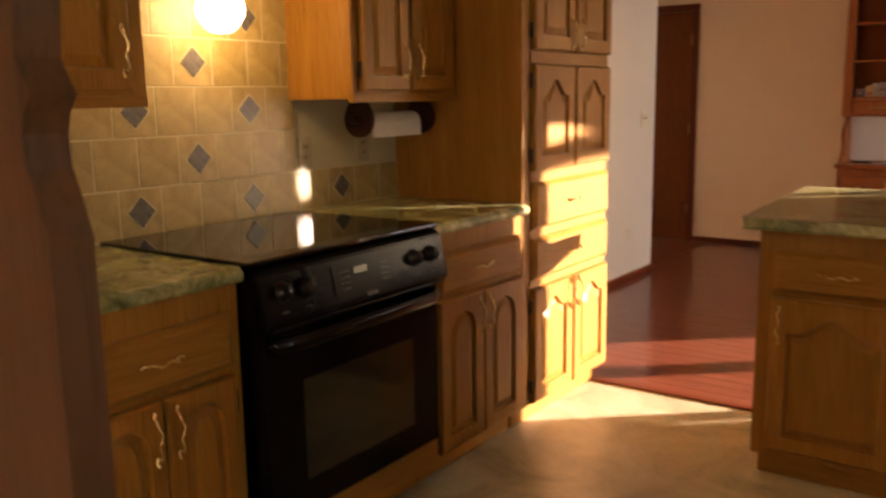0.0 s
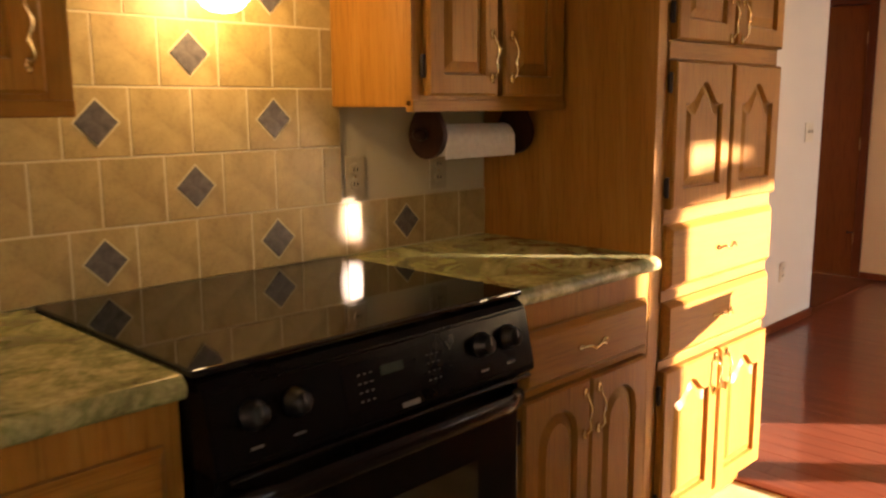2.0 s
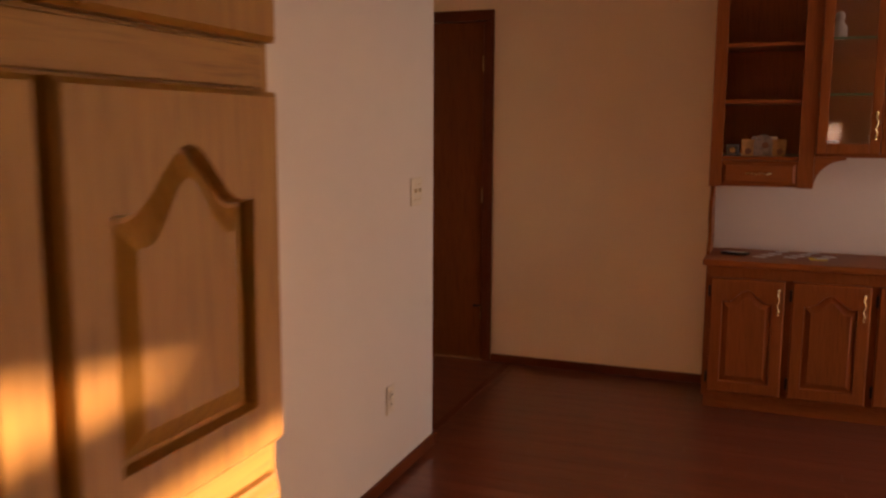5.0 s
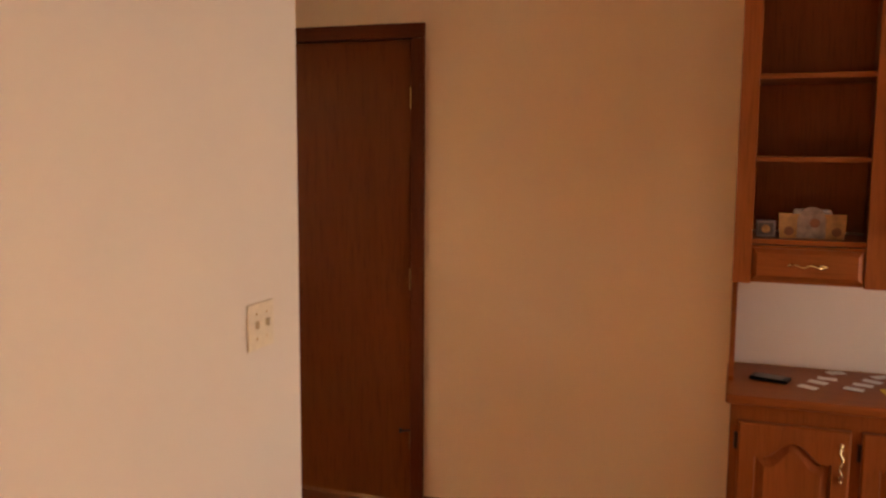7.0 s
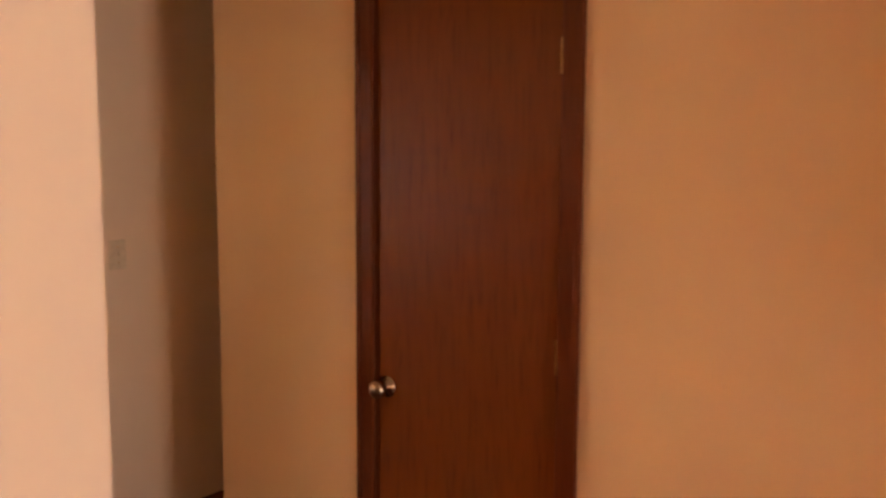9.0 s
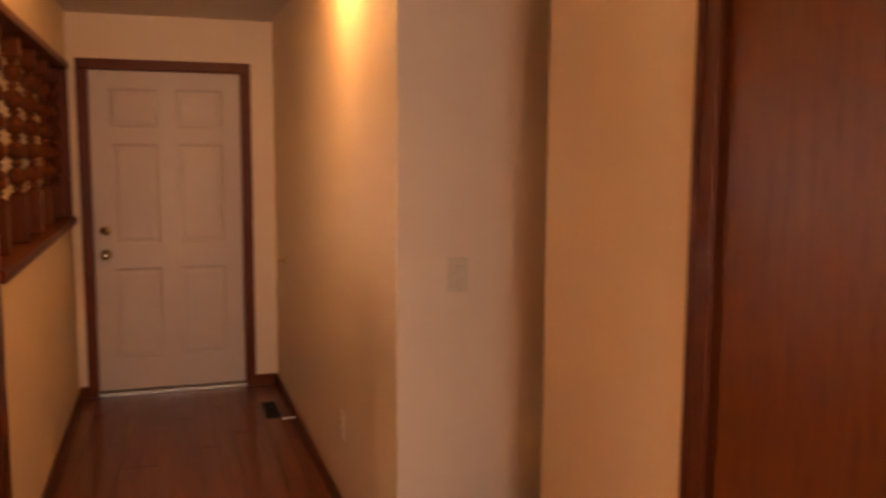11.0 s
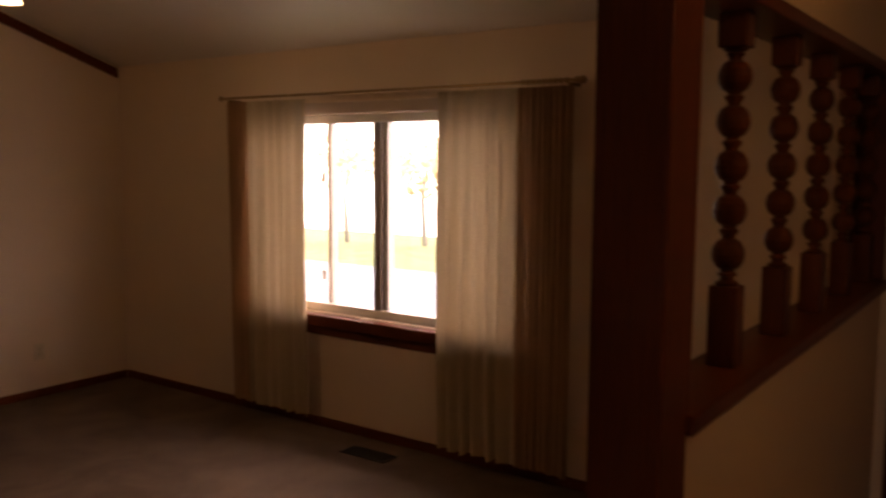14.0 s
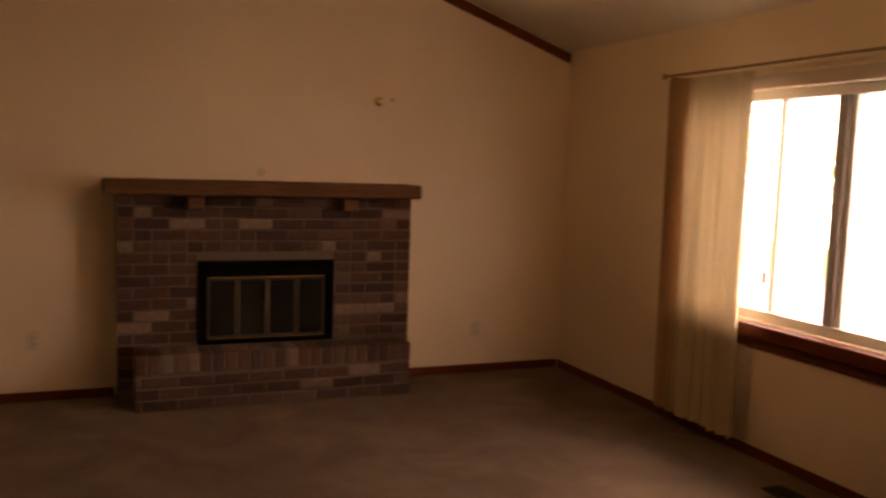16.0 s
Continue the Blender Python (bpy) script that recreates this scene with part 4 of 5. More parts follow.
part("label_disc", lathe(((0.014, 0), (0.014, -0.002), (0.012, -0.0025)), 18, None, (0.99, 5.897, SH + 0.03), 1), box_mat, small, "round orange mark")
PHONE = pose(1.03, 5.90, WT + 0.0006, 0, 0, 72)
phone = tagged(part("mobile_phone", box(-0.035, 0.035, -0.065, 0.065, 0, 0.012, 0.005), black_enamel, None, "", PHONE), "black mobile phone lying on the worktop", "phone")
part("screen", box(-0.03, 0.03, -0.05, 0.05, 0.0121, 0.013), plain("phone_screen", (0.06, 0.06, 0.06), 0.1), phone, "dark glossy screen", PHONE)
random.seed(4)
for k in range(10):
    m = pose(1.15 + 0.036 * k, 5.84 + 0.03 * random.random() + 0.07 * (k % 4), WT + 0.0006 + 0.0006 * k, 0, 0, random.uniform(-40, 40))
    tagged(part("paper_scrap", box(-0.032, 0.032, -0.02, 0.02, 0, 0.0008), paper, None, "", m), "small white torn paper on the worktop", "paper", "papers on the hutch")
tagged(part("sticky_note", box(-0.038, 0.038, -0.038, 0.038, 0, 0.004, 0.001), plain("yellow_note", (0.75, 0.55, 0.05), 0.7), None, "", pose(1.42, 5.86, WT + 0.0006, 0, 0, 8)), "yellow square note pad on the worktop", "note")
china = plain("pale_china", (0.6, 0.56, 0.5), 0.2)
tagged(part("glass_jar", lathe(((0.03, 0), (0.036, 0.01), (0.036, 0.06), (0.02, 0.08), (0.018, 0.095), (0.024, 0.10), (0.02, 0.125), (0.004, 0.135)), 20, None, (1.455, 5.97, 1.849)), china, None, "", None, True), "small pale china jar on the glass shelf", "jar")
tagged(part("china_cup", lathe(((0.02, 0), (0.03, 0.015), (0.036, 0.06), (0.032, 0.06), (0.026, 0.016), (0.004, 0.008)), 20, None, (1.455, 5.97, 1.298)), plain("blue_china", (0.3, 0.36, 0.42), 0.2), None, "", None, True), "small blue-grey china cup in the cupboard", "cup")

# sliding glass door
slider = tagged(thing("patio_door", "", "", (X_E, 5.1, 0)), "sliding glass patio door letting in low sun", "door", "", "structure")
for p, q, z0, z1 in ((4.27, 4.315, 0, 2.05), (5.955, 5.98, 0, 2.05), (4.315, 5.955, 2.01, 2.05), (4.315, 5.955, 0.0, 0.04), (5.19, 5.36, 0.04, 2.01)):
    part("frame", box(X_E + 0.03, X_E + 0.09, p, q, z0, z1, 0.003), vinyl_frame, slider)
part("pane", box(X_E + 0.055, X_E + 0.061, 4.285, 5.19, 0.04, 2.01), glass, slider).visible_shadow = False
part("pane", box(X_E + 0.065, X_E + 0.071, 5.36, 5.955, 0.04, 2.01), glass, slider).visible_shadow = False
# unseen blind, added so that its vanes cut the sun to a slit
blind = thing("slit_blind", "unseen cream vertical blind, added to leave the sun a slit", "blind", (X_E - 0.04, 4.38, 0))
for k in range(3):
    part("vane", box(X_E - 0.045, X_E - 0.042, 4.301 + 0.048 * k, 4.350 + 0.047 * k, 0.02, 2.06), paper, blind)
part("head_rail", box(X_E - 0.07, X_E - 0.005, 4.2, 6.05, 2.061, 2.10, 0.004), paper, blind)

# unseen window, put in as the source of the kitchen's fill light
kw = tagged(thing("unseen_window", "", "", (X_E, -0.9, 1.05)), "plain unseen kitchen window letting in daylight", "window", "", "structure")
for p, q, z0, z1 in ((-1.6, -1.55, 1.05, 2.05), (-0.25, -0.2, 1.05, 2.05), (-1.55, -0.25, 1.05, 1.10), (-1.55, -0.25, 2.0, 2.05), (-0.93, -0.87, 1.10, 2.0)):
    part("window_frame", box(X_E + 0.03, X_E + 0.09, p, q, z0, z1, 0.003), vinyl_frame, kw)
for p, q in ((-1.55, -0.93), (-0.87, -0.25)):
    part("pane", box(X_E + 0.055, X_E + 0.06, p, q, 1.10, 2.0), glass, kw).visible_shadow = False

# ---- entry hall ----
screen = tagged(thing("spindle_screen", "", "", (-4.1, 4.57, 1.1)), "dark stained wooden screen of turned spindles", "screen")
part("ledge", box(X_F + 0.002, -2.86, 4.48, 4.665, 1.102, 1.145, 0.006), trim_x, screen, "stained wooden ledge")
part("top_rail", box(X_F + 0.002, -2.86, 4.485, 4.655, 2.03, 2.069, 0.005), trim_x, screen)
part("end_board", box(X_F + 0.002, X_F + 0.024, 4.50, 4.645, 1.146, 2.029, 0.004), trim_v, screen)
part("end_board", box(-2.892, -2.872, 4.50, 4.645, 1.146, 2.029, 0.004), trim_v, screen)


spindle_wood = wood("spindle_stain", (0.06, 0.014, 0.005), (0.125, 0.032, 0.009), (0.18, 0.048, 0.013))


def spindle(x):
    bm = box(x - 0.036, x + 0.036, 4.534, 4.606, 1.146, 1.352, 0.004)
    box(x - 0.036, x + 0.036, 4.534, 4.606, 1.945, 2.029, 0.004, bm)
    prof = [(0.026, 1.351), (0.03, 1.359), (0.018, 1.366), (0.018, 1.374)]
    z = 1.374
    for k in range(5):
        prof += [(0.024, z + 0.004), (0.024, z + 0.010), (0.017, z + 0.013), (0.017, z + 0.018), (0.030, z + 0.026), (0.039, z + 0.041), (0.042, z + 0.058), (0.039, z + 0.075), (0.030, z + 0.090), (0.017, z + 0.098), (0.017, z + 0.103)]
        z += 0.111
    prof += [(0.024, z + 0.002), (0.018, z + 0.006), (0.03, z + 0.010), (0.026, 1.946)]
    lathe(prof, 18, bm, (x, 4.57, 0))
    return bm


for x in (-3.352, -3.84, -4.32, -4.798, -5.255):
    part("spindle", spindle(x), spindle_wood, screen)
tagged(part("wooden_post", box(-2.87, -2.72, 4.492, 4.648, 0.0, 2.069, 0.006), trim_v), "thick dark stained post ending the half wall", "post")


def floor_vent(x0, x1, y0, y1, z, label, along):
    v = tagged(part("floor_vent", box(x0, x1, y0, y1, z, z + 0.005, 0.002), dark_metal), label, "vent")
    n = 10
    for k in range(n):
        s = (k + 0.5) / n
        if along == "y":
            c = y0 + 0.01 + s * (y1 - y0 - 0.02)
            b = box(x0 + 0.012, x1 - 0.012, c - 0.004, c + 0.004, z + 0.0052, z + 0.008)
        else:
            c = x0 + 0.01 + s * (x1 - x0 - 0.02)
            b = box(c - 0.004, c + 0.004, y0 + 0.012, y1 - 0.012, z + 0.0052, z + 0.008)
        part("louvre", b, black_enamel, v)


floor_vent(-4.80, -4.67, 2.02, 2.34, 0.005, "dark brown metal floor vent in the carpet", "y")
floor_vent(-4.95, -4.62, 5.70, 5.80, 0.001, "dark metal floor vent by the hall wall", "x")
tagged(part("spring_doorstop", tube([(-4.45, 5.85, 0.05), (-4.45, 5.80, 0.048), (-4.45, 5.775, 0.048)], [0.006, 0.005, 0.009], 8), paper), "white-tipped spring door stop on the baseboard", "door stop")
hall_lamp = thing("recessed_downlight", "lit recessed downlight in the hall ceiling", "lamp", (-3.0, 5.62, 2.37))
part("trim_ring", lathe(((0.085, 0.0), (0.085, -0.008), (0.065, -0.01), (0.06, 0.0)), 28, None, (-3.0, 5.62, 2.369)), white_paint, hall_lamp)
part("bulb", lathe(((0.03, 0.0), (0.045, -0.03), (0.03, -0.055), (0.004, -0.062)), 18, None, (-3.0, 5.62, 2.368)), lamp_glow, hall_lamp, "glowing warm bulb", None, True).visible_shadow = False

# ---- living room ----
win = tagged(thing("window_1", "", "", (X_W, 2.0, 0.72)), "wide vinyl casement window, bright daylight outside", "window", "", "structure")
WY0, WY1, WZ0, WZ1 = 1.02, 3.0, 0.72, 1.93
for p, q, z0, z1 in ((WY0, WY0 + 0.06, WZ0, WZ1), (WY1 - 0.06, WY1, WZ0, WZ1), (WY0 + 0.06, WY1 - 0.06, WZ0, WZ0 + 0.05), (WY0 + 0.06, WY1 - 0.06, WZ1 - 0.05, WZ1)):
    part("window_frame", box(X_W - 0.14, X_W - 0.05, p, q, z0, z1, 0.004), vinyl_frame, win)
# middle mullion: shade painted dark on its face, a pale lit strip beside
for c, w, mat in ((1.605, 0.034, vinyl_frame), (2.005, 0.06, vinyl_shade), (2.055, 0.034, vinyl_frame), (2.55, 0.05, vinyl_frame)):
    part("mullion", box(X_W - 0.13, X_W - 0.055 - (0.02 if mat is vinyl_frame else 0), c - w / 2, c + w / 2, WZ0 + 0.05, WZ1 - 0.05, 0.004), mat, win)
for z in (0.95, 1.55):
    part("catch", box(X_W - 0.054, X_W - 0.04, 1.57, 1.60, z - 0.03, z + 0.03, 0.004), vinyl_frame, win, "small casement catch")
for a, b in ((1.08, 1.587), (1.623, 1.975), (2.072, 2.525), (2.575, 2.94)):
    part("pane", box(X_W - 0.10, X_W - 0.095, a, b, WZ0 + 0.05, WZ1 - 0.05), glass, win).visible_shadow = False
part("window_sill", box(X_W - 0.05, X_W + 0.06, WY0 - 0.03, WY1 + 0.03, 0.645, 0.715, 0.006), trim_y, win, "stained wooden sill")
part("apron", box(X_W + 0.001, X_W + 0.02, WY0, WY1, 0.585, 0.644, 0.004), trim_y, win, "dark wooden apron")
part("head_trim", box(X_W + 0.001, X_W + 0.018, WY0 - 0.06, WY1 + 0.06, 1.932, 2.0, 0.004), white_paint, win, "pale head trim")


def curtain(y0, y1, folds, label, mat, x=X_W + 0.103, amp=0.022, seed=1):
    rng = random.Random(seed)
    c = thing("curtain", label, "curtain", (x, (y0 + y1) / 2, 0.09), "curtains at the window")
    bm = bmesh.new()
    n, m = folds * 10, 14
    ph = [rng.uniform(-0.6, 0.6) for _ in range(folds + 1)]
    grid = []
    for j in range(m + 1):
        v = j / m
        z = 0.09 + v * (2.02 - 0.09)
        row = []
        for i in range(n + 1):
            u = i / n
            k = min(int(u * folds), folds - 1)
            f = u * folds - k
            p = ph[k] * (1 - f) + ph[k + 1] * f
            a = amp * (0.75 + 0.35 * math.sin(3 * v + p * 4))
            yy = y0 + u * (y1 - y0) + 0.008 * math.sin(5 * v + 7 * p) * (1 - v)
            row.append(bm.verts.new((x + a * math.cos(2 * math.pi * (u * folds + 0.25 * p)) + 0.006 * math.sin(9 * u + 2 * v), yy, z + (0.006 * math.sin(9 * u * folds) if j == 0 else 0))))
        grid.append(row)
    for j in range(m):
        for i in range(n):
            bm.faces.new((grid[j][i], grid[j][i + 1], grid[j + 1][i + 1], grid[j + 1][i]))
    part("panel", bm, mat, c, "", None, True)
    return c


curtain(0.915, 1.08, 5, "gathered tan pleated curtain beside the window", drape_cloth, X_W + 0.103, 0.02, 4)
curtain(1.08, 1.59, 6, "sheer cream pleated curtain, backlit by the window", sheer, amp=0.03, seed=2)
curtain(2.575, 3.06, 6, "sheer cream pleated curtain, backlit by the window", sheer, amp=0.03, seed=5)
curtain(3.06, 3.36, 9, "gathered tan pleated curtain beside the window", drape_cloth, X_W + 0.103, 0.02, 8)
rod_brass = plain("tarnished_brass", (0.34, 0.23, 0.11), 0.3, 1.0)
rod = thing("curtain_rod", "thin brass curtain rod with ringed finials", "curtain rod", (X_W + 0.103, 2.1, 2.04))
part("bar", tube([(X_W + 0.103, 0.84, 2.045), (X_W + 0.103, 3.36, 2.045)], 0.008), rod_brass, rod)
part("finial", lathe(((0.012, 0.0), (0.018, 0.01), (0.012, 0.02), (0.02, 0.035), (0.016, 0.05), (0.004, 0.06)), 14, None, (X_W + 0.103, 3.36, 2.045), 1), rod_brass, rod, "", None, True)
part("finial", lathe(((0.012, 0.0), (0.018, -0.01), (0.012, -0.02), (0.004, -0.03)), 14, None, (X_W + 0.103, 0.84, 2.045), 1), rod_brass, rod, "", None, True)
for y in (0.9, 3.33):
    part("bracket", box(X_W + 0.001, X_W + 0.103, y - 0.008, y + 0.008, 2.02, 2.036, 0.002), rod_brass, rod)
for k in range(9):
    part("ring", lathe(((0.014, 0), (0.016, 0.004), (0.014, 0.008), (0.012, 0.004)), 12, None, (X_W + 0.103, 3.07 + 0.03 * k, 2.045), 1), rod_brass, rod)

# fireplace
fire = thing("fireplace", "brown brick fireplace with raised hearth", "fireplace", (-2.78, -0.3, 0))
BX0, BX1, BF = -3.70, -1.86, -0.25
FX0, FX1, FZ0, FZ1 = -3.175, -2.325, 0.335, 0.855
part("core", box(BX0 + 0.008, BX1 - 0.008, Y_FIRE + 0.001, -0.33, 0.002, 1.255), mortar, fire)
for x0, x1, z0, z1 in ((BX0 + 0.008, FX0, 0.002, 1.255), (FX1, BX1 - 0.008, 0.002, 1.255), (FX0, FX1, FZ1, 1.255), (FX0, FX1, 0.002, FZ0)):
    part("mortar_bed", box(x0, x1, -0.33, BF - 0.007, z0, z1), mortar, fire)
HX0, HX1, HF, HH = -3.63, -1.95, 0.0, 0.34
part("hearth_core", box(HX0 + 0.008, HX1 - 0.008, BF - 0.006, HF - 0.007, 0.006, HH - 0.006), mortar, fire)
mantel_wood = wood("mantel_wood", (0.05, 0.022, 0.01), (0.12, 0.055, 0.025), (0.18, 0.085, 0.04), axis=0, rough=0.7)
mantel = tagged(part("mantel", box(-3.71, -1.79, Y_FIRE + 0.002, -0.09, 1.257, 1.345, 0.012, None, 2), mantel_wood), "rough dark wooden mantel beam over the fireplace", "mantel")
for v in mantel.data.vertices:
    v.co.y += 0.006 * noise.noise(Vector((v.co.x * 3, v.co.z * 9, 0)))
for x in (-3.25, -2.30):
    part("corbel", box(x - 0.05, x + 0.05, BF, -0.13, 1.17, 1.256, 0.012), mantel_wood, fire, "wooden bracket under the mantel")
insert = thing("fireplace_insert", "black steel fireplace insert with four glass doors", "fireplace", (-2.75, -0.25, 0.335))
for a, b, c, d in ((FX0, FX1, FZ1 - 0.10, FZ1), (FX0, FX1, FZ0, FZ0 + 0.03), (FX0, FX0 + 0.055, FZ0 + 0.03, FZ1 - 0.10), (FX1 - 0.055, FX1, FZ0 + 0.03, FZ1 - 0.10)):
    part("surround", box(a + 0.002, b - 0.002, -0.32, BF + 0.018, c + 0.001, d - 0.001, 0.004), black_enamel, insert)
part("firebox_back", box(FX0 + 0.004, FX1 - 0.004, -0.328, -0.322, FZ0 + 0.002, FZ1 - 0.002), plain("soot", (0.006, 0.005, 0.005), 0.9), insert)
gw = (FX1 - FX0 - 0.11) / 4
aged = plain("aged_brass", (0.16, 0.12, 0.085), 0.4, 1.0)
for k in range(4):
    x0 = FX0 + 0.055 + gw * k
    bm = bmesh.new()
    for a, b, c, d in ((x0 + 0.002, x0 + 0.016, 0.37, 0.745), (x0 + gw - 0.016, x0 + gw - 0.002, 0.37, 0.745), (x0 + 0.016, x0 + gw - 0.016, 0.37, 0.385), (x0 + 0.016, x0 + gw - 0.016, 0.73, 0.745)):
        box(a, b, -0.266, -0.25, c, d, 0.003, bm)
    gd = part("glass_door", bm, aged, insert, "aged brass framed door")
    part("pane", box(x0 + 0.014, x0 + gw - 0.014, -0.261, -0.257, 0.383, 0.732), plain("smoked_glass", (0.012, 0.010, 0.009), 0.08), gd, "smoked glass pane")
part("brass_strip", box(FX0 + 0.06, FX1 - 0.06, BF + 0.001, BF + 0.012, 0.748, 0.758, 0.002), brass, insert, "brass strip over the doors")
part("brass_strip", box(FX0 + 0.06, FX1 - 0.06, BF + 0.001, BF + 0.012, 0.366, 0.374, 0.002), brass, insert, "brass strip below the doors")
tagged(part("wall_sensor", lathe(((0.03, 0), (0.03, 0.014), (0.024, 0.02), (0.004, 0.022)), 20, None, (-3.51, Y_FIRE + 0.001, 1.89), 1), brass, None, "", None, True), "small round brass cover on the chimney wall", "cover")
tagged(part("wall_hook", lathe(((0.008, 0), (0.008, 0.02), (0.012, 0.024), (0.004, 0.03)), 10, None, (-3.60, Y_FIRE + 0.001, 1.905), 1), brass, None, "", None, True), "tiny brass hook on the chimney wall", "hook")
tagged(part("gas_key_plate", lathe(((0.026, 0), (0.026, 0.006), (0.012, 0.010), (0.004, 0.02)), 16, None, (-2.735, Y_FIRE + 0.001, 1.40), 1), ivory, None, "", None, True), "small ivory plate above the mantel", "plate")

# ceiling fan with lights
FANX, FANY, FANZ = -3.0, 1.62, 2.37
fan = thing("ceiling_fan", "ceiling fan with lit tulip glass shades", "fan", (FANX, FANY, 2.9))
ztop = 2.33 + (FANX - X_W) * SLOPE
part("downrod", tube([(FANX, FANY, FANZ + 0.28), (FANX, FANY, ztop)], 0.013), brass, fan)
part("motor", lathe(((0.03, 0.30), (0.10, 0.28), (0.12, 0.22), (0.11, 0.16), (0.06, 0.13), (0.05, 0.06), (0.02, 0.04)), 28, None, (FANX, FANY, FANZ)), brass, fan, "brass motor housing", None, True)
for k in range(4):
    a = math.radians(20 + 90 * k)
    cx, cy = FANX + 0.12 * math.cos(a), FANY + 0.12 * math.sin(a)
    part("lamp_arm", tube([(FANX, FANY, FANZ + 0.08), (cx, cy, FANZ + 0.06), (cx, cy, FANZ + 0.03)], 0.007), brass, fan)
    part("tulip_shade", lathe(((0.02, 0.03), (0.035, 0.01), (0.045, -0.03), (0.055, -0.055), (0.05, -0.055), (0.03, 0.0)), 18, None, (cx, cy, FANZ)), lamp_glow, fan, "lit tulip glass shade", None, True).visible_shadow = False
for k in range(4):
    a = math.radians(50 + 90 * k)
    bm = box(0.14, 0.62, -0.06, 0.06, -0.004, 0.004, 0.003)
    part("blade", bm, trim_x, fan, "dark wooden blade", Matrix.Translation((FANX, FANY, FANZ + 0.20)) @ Matrix.Rotation(a, 4, "Z") @ Matrix.Rotation(0.2, 4, "X"))

# ---- outdoors ----
lawn = plain("lawn_grass", (0.42, 0.54, 0.28), 0.9, 0, 3.0, 0.35)
structure("ground", box(-300, 300, -300, 300, -0.40, -0.30), lawn, "green lawn round the house")
structure("road", box(-12.9, -6.0, -60, 60, -0.299, -0.28), plain("concrete", (0.50, 0.62, 0.78), 0.9), "pale concrete drive in front of the house")
# the sheet itself glows white, in place of the bright distance
structure("backdrop", box(-18.8, -18.6, -90, 60, -0.3, 30), glow("distance_glow", (0.97, 0.98, 1.0), 1.8), "glowing white sheet standing in for the bright distance beyond the lawn")
random.seed(11)
bark = plain("bark", (0.42, 0.42, 0.43), 0.95)
leafy = plain("yellow_leaves", (0.84, 0.76, 0.52), 0.8, 0, 2.0, 0.3)


def tree(x, y, h):
    t = thing("tree", "small yellow-leaved tree on the lawn", "tree", (x, y, -0.3))
    part("trunk", tube([(x, y, -0.3), (x + 0.1, y, h * 0.35), (x, y + 0.1, h * 0.7)], [0.07, 0.05, 0.03], 8), bark, t)
    verts, faces = [], []
    for _ in range(650):
        d = Vector((random.gauss(0, 1), random.gauss(0, 1), random.gauss(0, 0.8)))
        d = d.normalized() * random.random() ** 0.4
        c = Vector((x, y, h * 0.68)) + Vector((d.x * h * 0.34, d.y * h * 0.34, d.z * h * 0.34))
        a = Vector((random.gauss(0, 1), random.gauss(0, 1), random.gauss(0, 1))).normalized() * 0.07
        b = a.cross(Vector((random.gauss(0, 1), random.gauss(0, 1), random.gauss(0, 1)))).normalized() * 0.05
        i = len(verts)
        verts += [c - a, c + b, c + a, c - b]
        faces.append((i, i + 1, i + 2, i + 3))
    me = bpy.data.meshes.new("crown")
    me.from_pydata([tuple(v) for v in verts], [], faces)
    me.materials.append(leafy)
    part("crown", me, leafy, t)


tree(-16.2, -8.3, 2.4)
tree(-16.6, -6.3, 2.3)
tree(-16.6, -11.8, 3.0)

# unseen leaning tree added outside the patio door: limbs block some low sun
blocker_bark = plain("blocker_bark", (0.16, 0.12, 0.09), 0.95)
sun_blocker = thing("tree", "unseen bare brown tree, added to block part of the low sun", "tree", (5.2, 7.45, -0.3))
part("trunk", tube([(5.2, 7.45, -0.3), (5.21, 7.36, 0.8), (5.2, 7.25, 1.75), (5.2, 7.1, 2.6), (5.22, 7.15, 3.6)], [0.13, 0.11, 0.10, 0.08, 0.04], 12), blocker_bark, sun_blocker)
part("limb", tube([(5.2, 7.22, 2.10), (5.2, 6.6, 2.20), (5.2, 6.05, 2.178), (5.2, 5.75, 2.162), (5.2, 5.3, 2.125), (5.2, 4.9, 2.06)], [0.075, 0.066, 0.06, 0.056, 0.05, 0.02], 10), blocker_bark, sun_blocker)
part("limb", tube([(5.2, 7.15, 2.30), (5.2, 6.5, 2.27), (5.2, 6.1, 2.285), (5.2, 5.78, 2.325), (5.2, 5.5, 2.425), (5.2, 5.3, 2.56)], [0.085, 0.08, 0.078, 0.075, 0.07, 0.03], 10), blocker_bark, sun_blocker)

# ---- tiles, bricks and boards ----
T, JOINT = 0.1495, 0.004


def piece(name, cache, size, mat, bevel=0.0015):
    key = tuple(round(s, 4) for s in size)
    if key not in cache:
        bm = box(-size[0] / 2, size[0] / 2, -size[1] / 2, size[1] / 2, -size[2] / 2, size[2] / 2, bevel, None, 1)
        me = bpy.data.meshes.new(name)
        bm.to_mesh(me)
        bm.free()
        me.materials.append(mat)
        cache[key] = me
    return cache[key]


splash = tagged(thing("backsplash", "", "", (0.005, 0.4, 0.92)), "tan ceramic tile backsplash with dark diamond insets", "backsplash")
part("grout_bed", box(0.0005, 0.0088, -1.2, 1.408, 0.917, 1.062), grout, splash)
part("grout_bed", box(0.0005, 0.0088, -0.05, 0.826, 1.0625, 1.82), grout, splash)
cache, dcache = {}, {}
bm = bmesh.new()
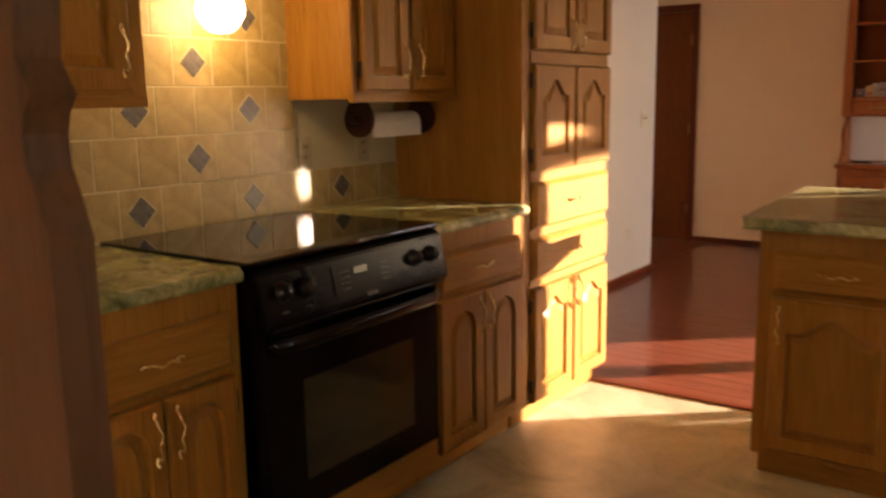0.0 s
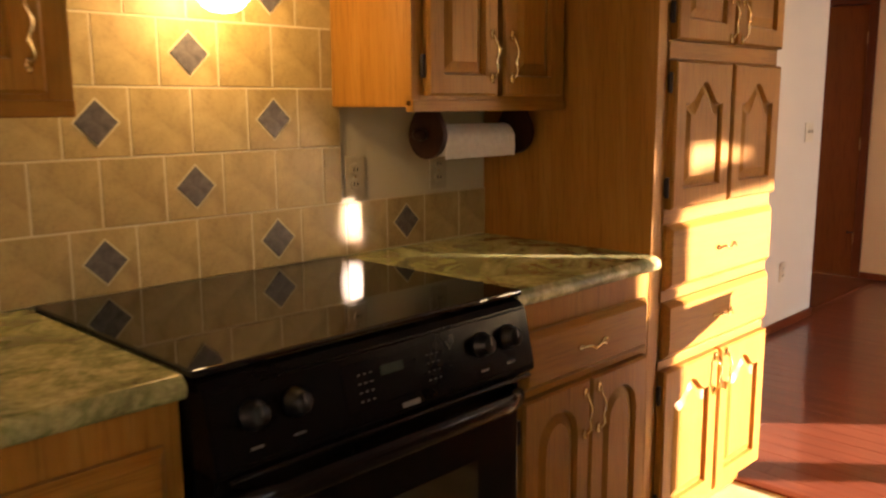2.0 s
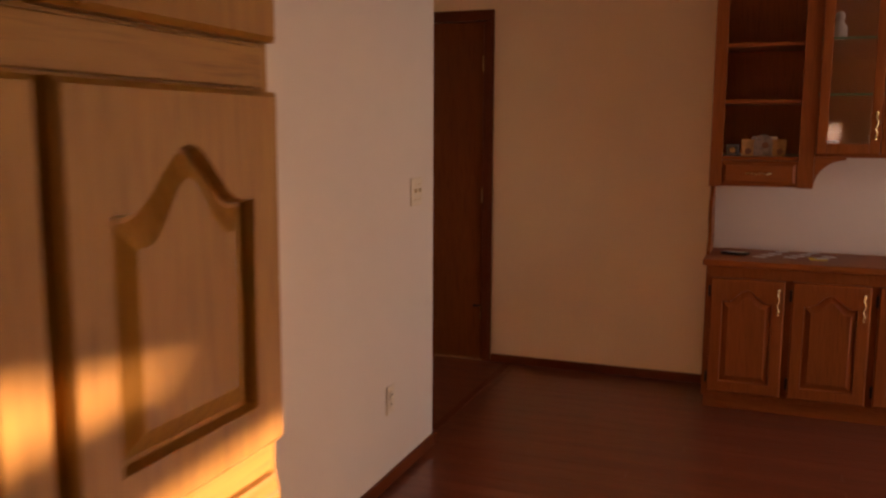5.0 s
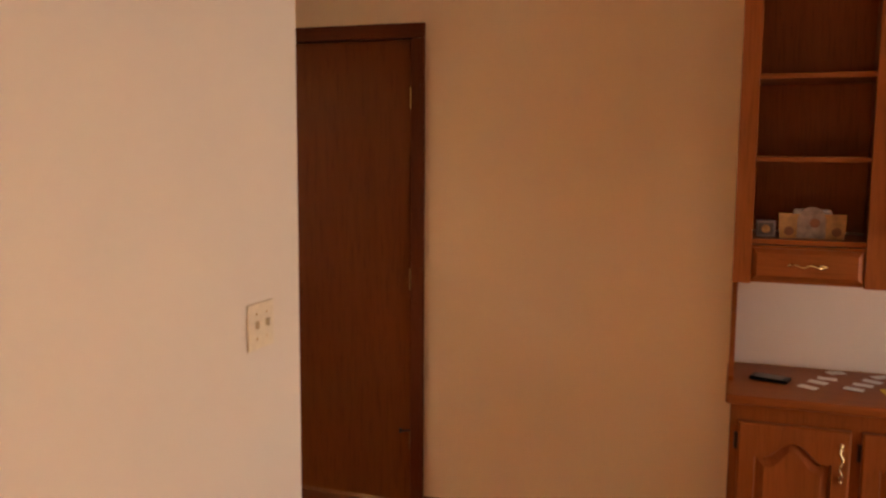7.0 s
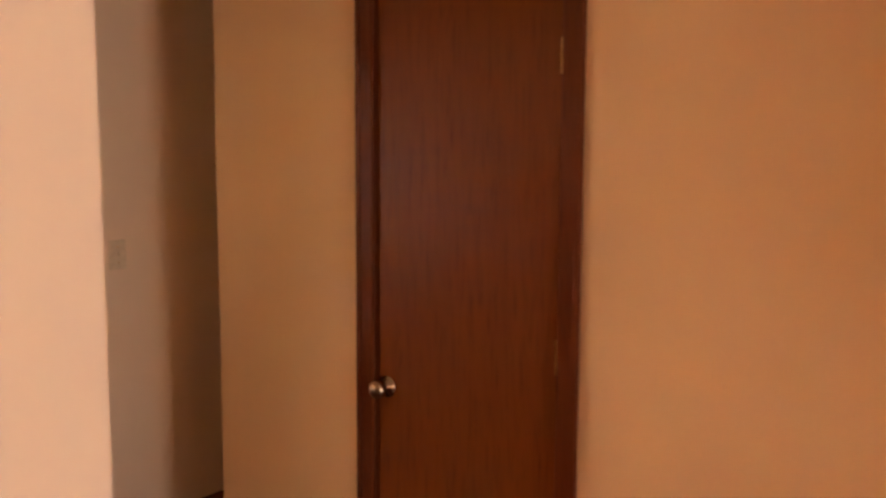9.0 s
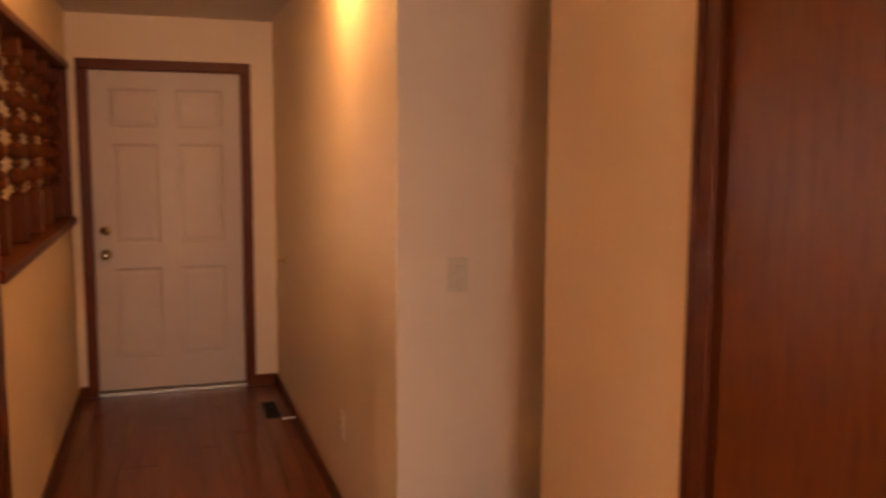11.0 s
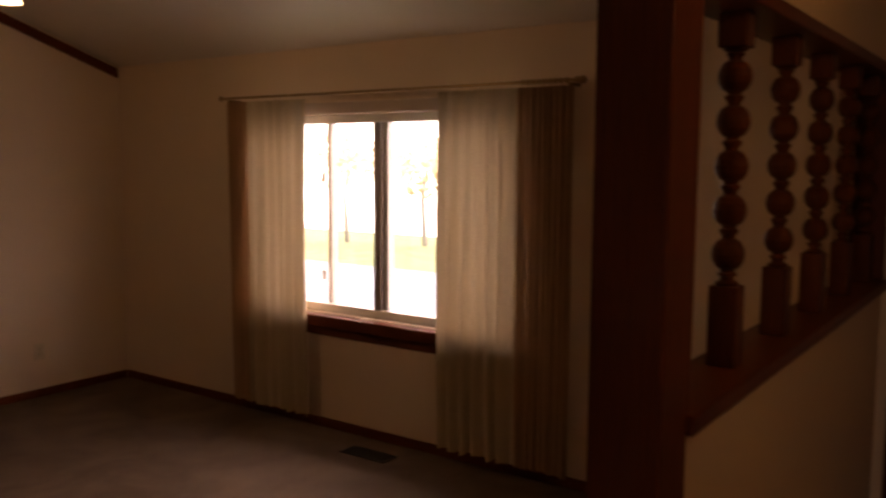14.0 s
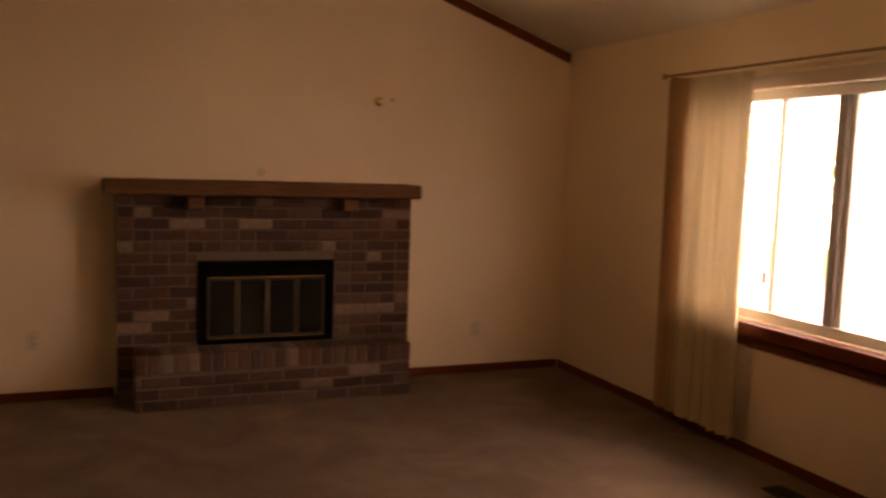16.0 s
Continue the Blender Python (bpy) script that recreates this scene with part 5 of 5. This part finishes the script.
for s in (1,):
    f = [bm.verts.new(p) for p in ((0.0015, 0, -0.047), (0.0015, 0.047, 0), (0.0015, 0, 0.047), (0.0015, -0.047, 0))]
    g = [bm.verts.new(p) for p in ((-0.002, 0, -0.049), (-0.002, 0.049, 0), (-0.002, 0, 0.049), (-0.002, -0.049, 0))]
    bm.faces.new(f)
    bm.faces.new(g[::-1])
    for k in range(4):
        bm.faces.new((g[k], g[(k + 1) % 4], f[(k + 1) % 4], f[k]))
bmesh.ops.recalc_face_normals(bm, faces=bm.faces[:])
diamond = bpy.data.meshes.new("diamond_tile")
bm.to_mesh(diamond)
bm.free()
diamond.materials.append(tile_dark)
bm = bmesh.new()
bmesh.ops.create_cube(bm, size=1)
for v in bm.verts:
    y, z = v.co.y * 0.078, v.co.z * 0.078
    v.co = Vector((v.co.x * 0.001, (y - z) / math.sqrt(2) * 0.97, (y + z) / math.sqrt(2) * 0.97))
rim = bpy.data.meshes.new("diamond_joint")
bm.to_mesh(rim)
bm.free()
rim.materials.append(grout)
for r in range(6):
    z0, z1 = 0.917 + 0.1515 * r - (0.006 if r else 0), 0.917 + 0.1515 * (r + 1) - 0.006
    lo, hi = (-1.2, 1.408) if r == 0 else (-0.05, 0.826)
    off = 0.091 if r % 2 == 0 else 0.316
    for k in range(-10, 12):
        a, b = off + T * k, off + T * (k + 1)
        a2, b2 = max(a, lo), min(b, hi)
        if b2 - a2 < 0.012:
            continue
        me = piece("tile", cache, (0.007, b2 - a2 - JOINT, z1 - z0 - JOINT), tile_tan)
        part("tile", me, tile_tan, splash, "", pose(0.0065, (a2 + b2) / 2, (z0 + z1) / 2))
        if k % 3 == 0 and b2 - a2 > 0.13:
            part("diamond_joint", rim, grout, splash, "pale grout line", pose(0.0101, (a + b) / 2, (z0 + z1) / 2))
            part("diamond_tile", diamond, tile_dark, splash, "dark slate-blue diamond tile", pose(0.0112, (a + b) / 2, (z0 + z1) / 2))

random.seed(7)
bc = {}
BW, BH = 0.205, 0.0695
rows = 18
for r in range(rows):
    z = 0.004 + BH * r + BH / 2
    if z + BH / 2 > 1.258:
        break
    shift = BW / 2 if r % 2 else 0
    x = BX0 - shift
    while x < BX1 - 0.02:
        a, b = max(x, BX0), min(x + BW, BX1)
        segs = [(a, b)]
        if FZ0 - 0.02 < z < FZ1 + 0.02:
            segs = [s for s in ((a, min(b, FX0)), (max(a, FX1), b)) if s[1] - s[0] > 0.03]
        segs = [c for p, q in segs for c in (((p, (p + q) / 2), ((p + q) / 2, q)) if q - p > 0.19 and random.random() < 0.3 else ((p, q),))]
        for p, q in segs:
            if q - p > 0.03 and not (z < HH - 0.02 and p > HX0 + 0.03 and q < HX1 - 0.03):
                me = piece("brick", bc, (q - p - 0.010, 0.06, BH - 0.011), brick_fired, 0.003)
                part("brick", me, brick_fired, fire, "", pose((p + q) / 2, BF - 0.03 + random.uniform(-0.002, 0.002), z))
        x += BW
for r in range(4):
    z = 0.006 + BH * r + BH / 2
    if r == 3:
        x = HX0
        while x < HX1 - 0.03:
            me = piece("brick", bc, (0.062, 0.19, 0.11), brick_fired, 0.003)
            part("brick", me, brick_fired, fire, "", pose(x + 0.036, HF - 0.095, 0.285 + random.uniform(-0.001, 0.001)))
            x += 0.0731
        break
    shift = BW / 2 if r % 2 else 0
    x = HX0 - shift
    while x < HX1 - 0.02:
        a, b = max(x, HX0), min(x + BW, HX1)
        if b - a > 0.03:
            me = piece("brick", bc, (b - a - 0.010, 0.06, BH - 0.011), brick_fired, 0.003)
            part("brick", me, brick_fired, fire, "", pose((a + b) / 2, HF - 0.03 + random.uniform(-0.002, 0.002), z))
        x += BW

floor_ob = bpy.data.objects["floor_hall"]
pc = {}
random.seed(3)
PW = 0.095


def boards(x0, x1, y0, y1):
    y = y0
    while y < y1 - 0.004:
        w = min(PW, y1 - y)
        x = x0 - random.uniform(0, 1.6)
        while x < x1:
            ln = 1.8
            a, b = max(x, x0), min(x + ln, x1)
            if b - a > 0.02:
                me = piece("floor_board", pc, (1.0, w - 0.0012, 0.012), plank_x, 0.0012)
                o = part("floor_board", me, plank_x, floor_ob, "", pose((a + b) / 2, y + w / 2, -0.006 + random.uniform(-0.0002, 0.0002)) @ Matrix.Diagonal((b - a - 0.001, 1, 1, 1)))
            x += ln
        y += w


boards(-0.19, 3.99, 2.172, Y_N - 0.002)
boards(-5.37, -0.19, 4.642, 5.864)
boards(-2.29, -0.19, 5.866, Y_N - 0.002)
structure("seam_strip", box(-0.265, -0.225, 4.90, Y_N - 0.016, 0.0005, 0.006, 0.002), trim_y, "dark wood strip across the hall entrance")
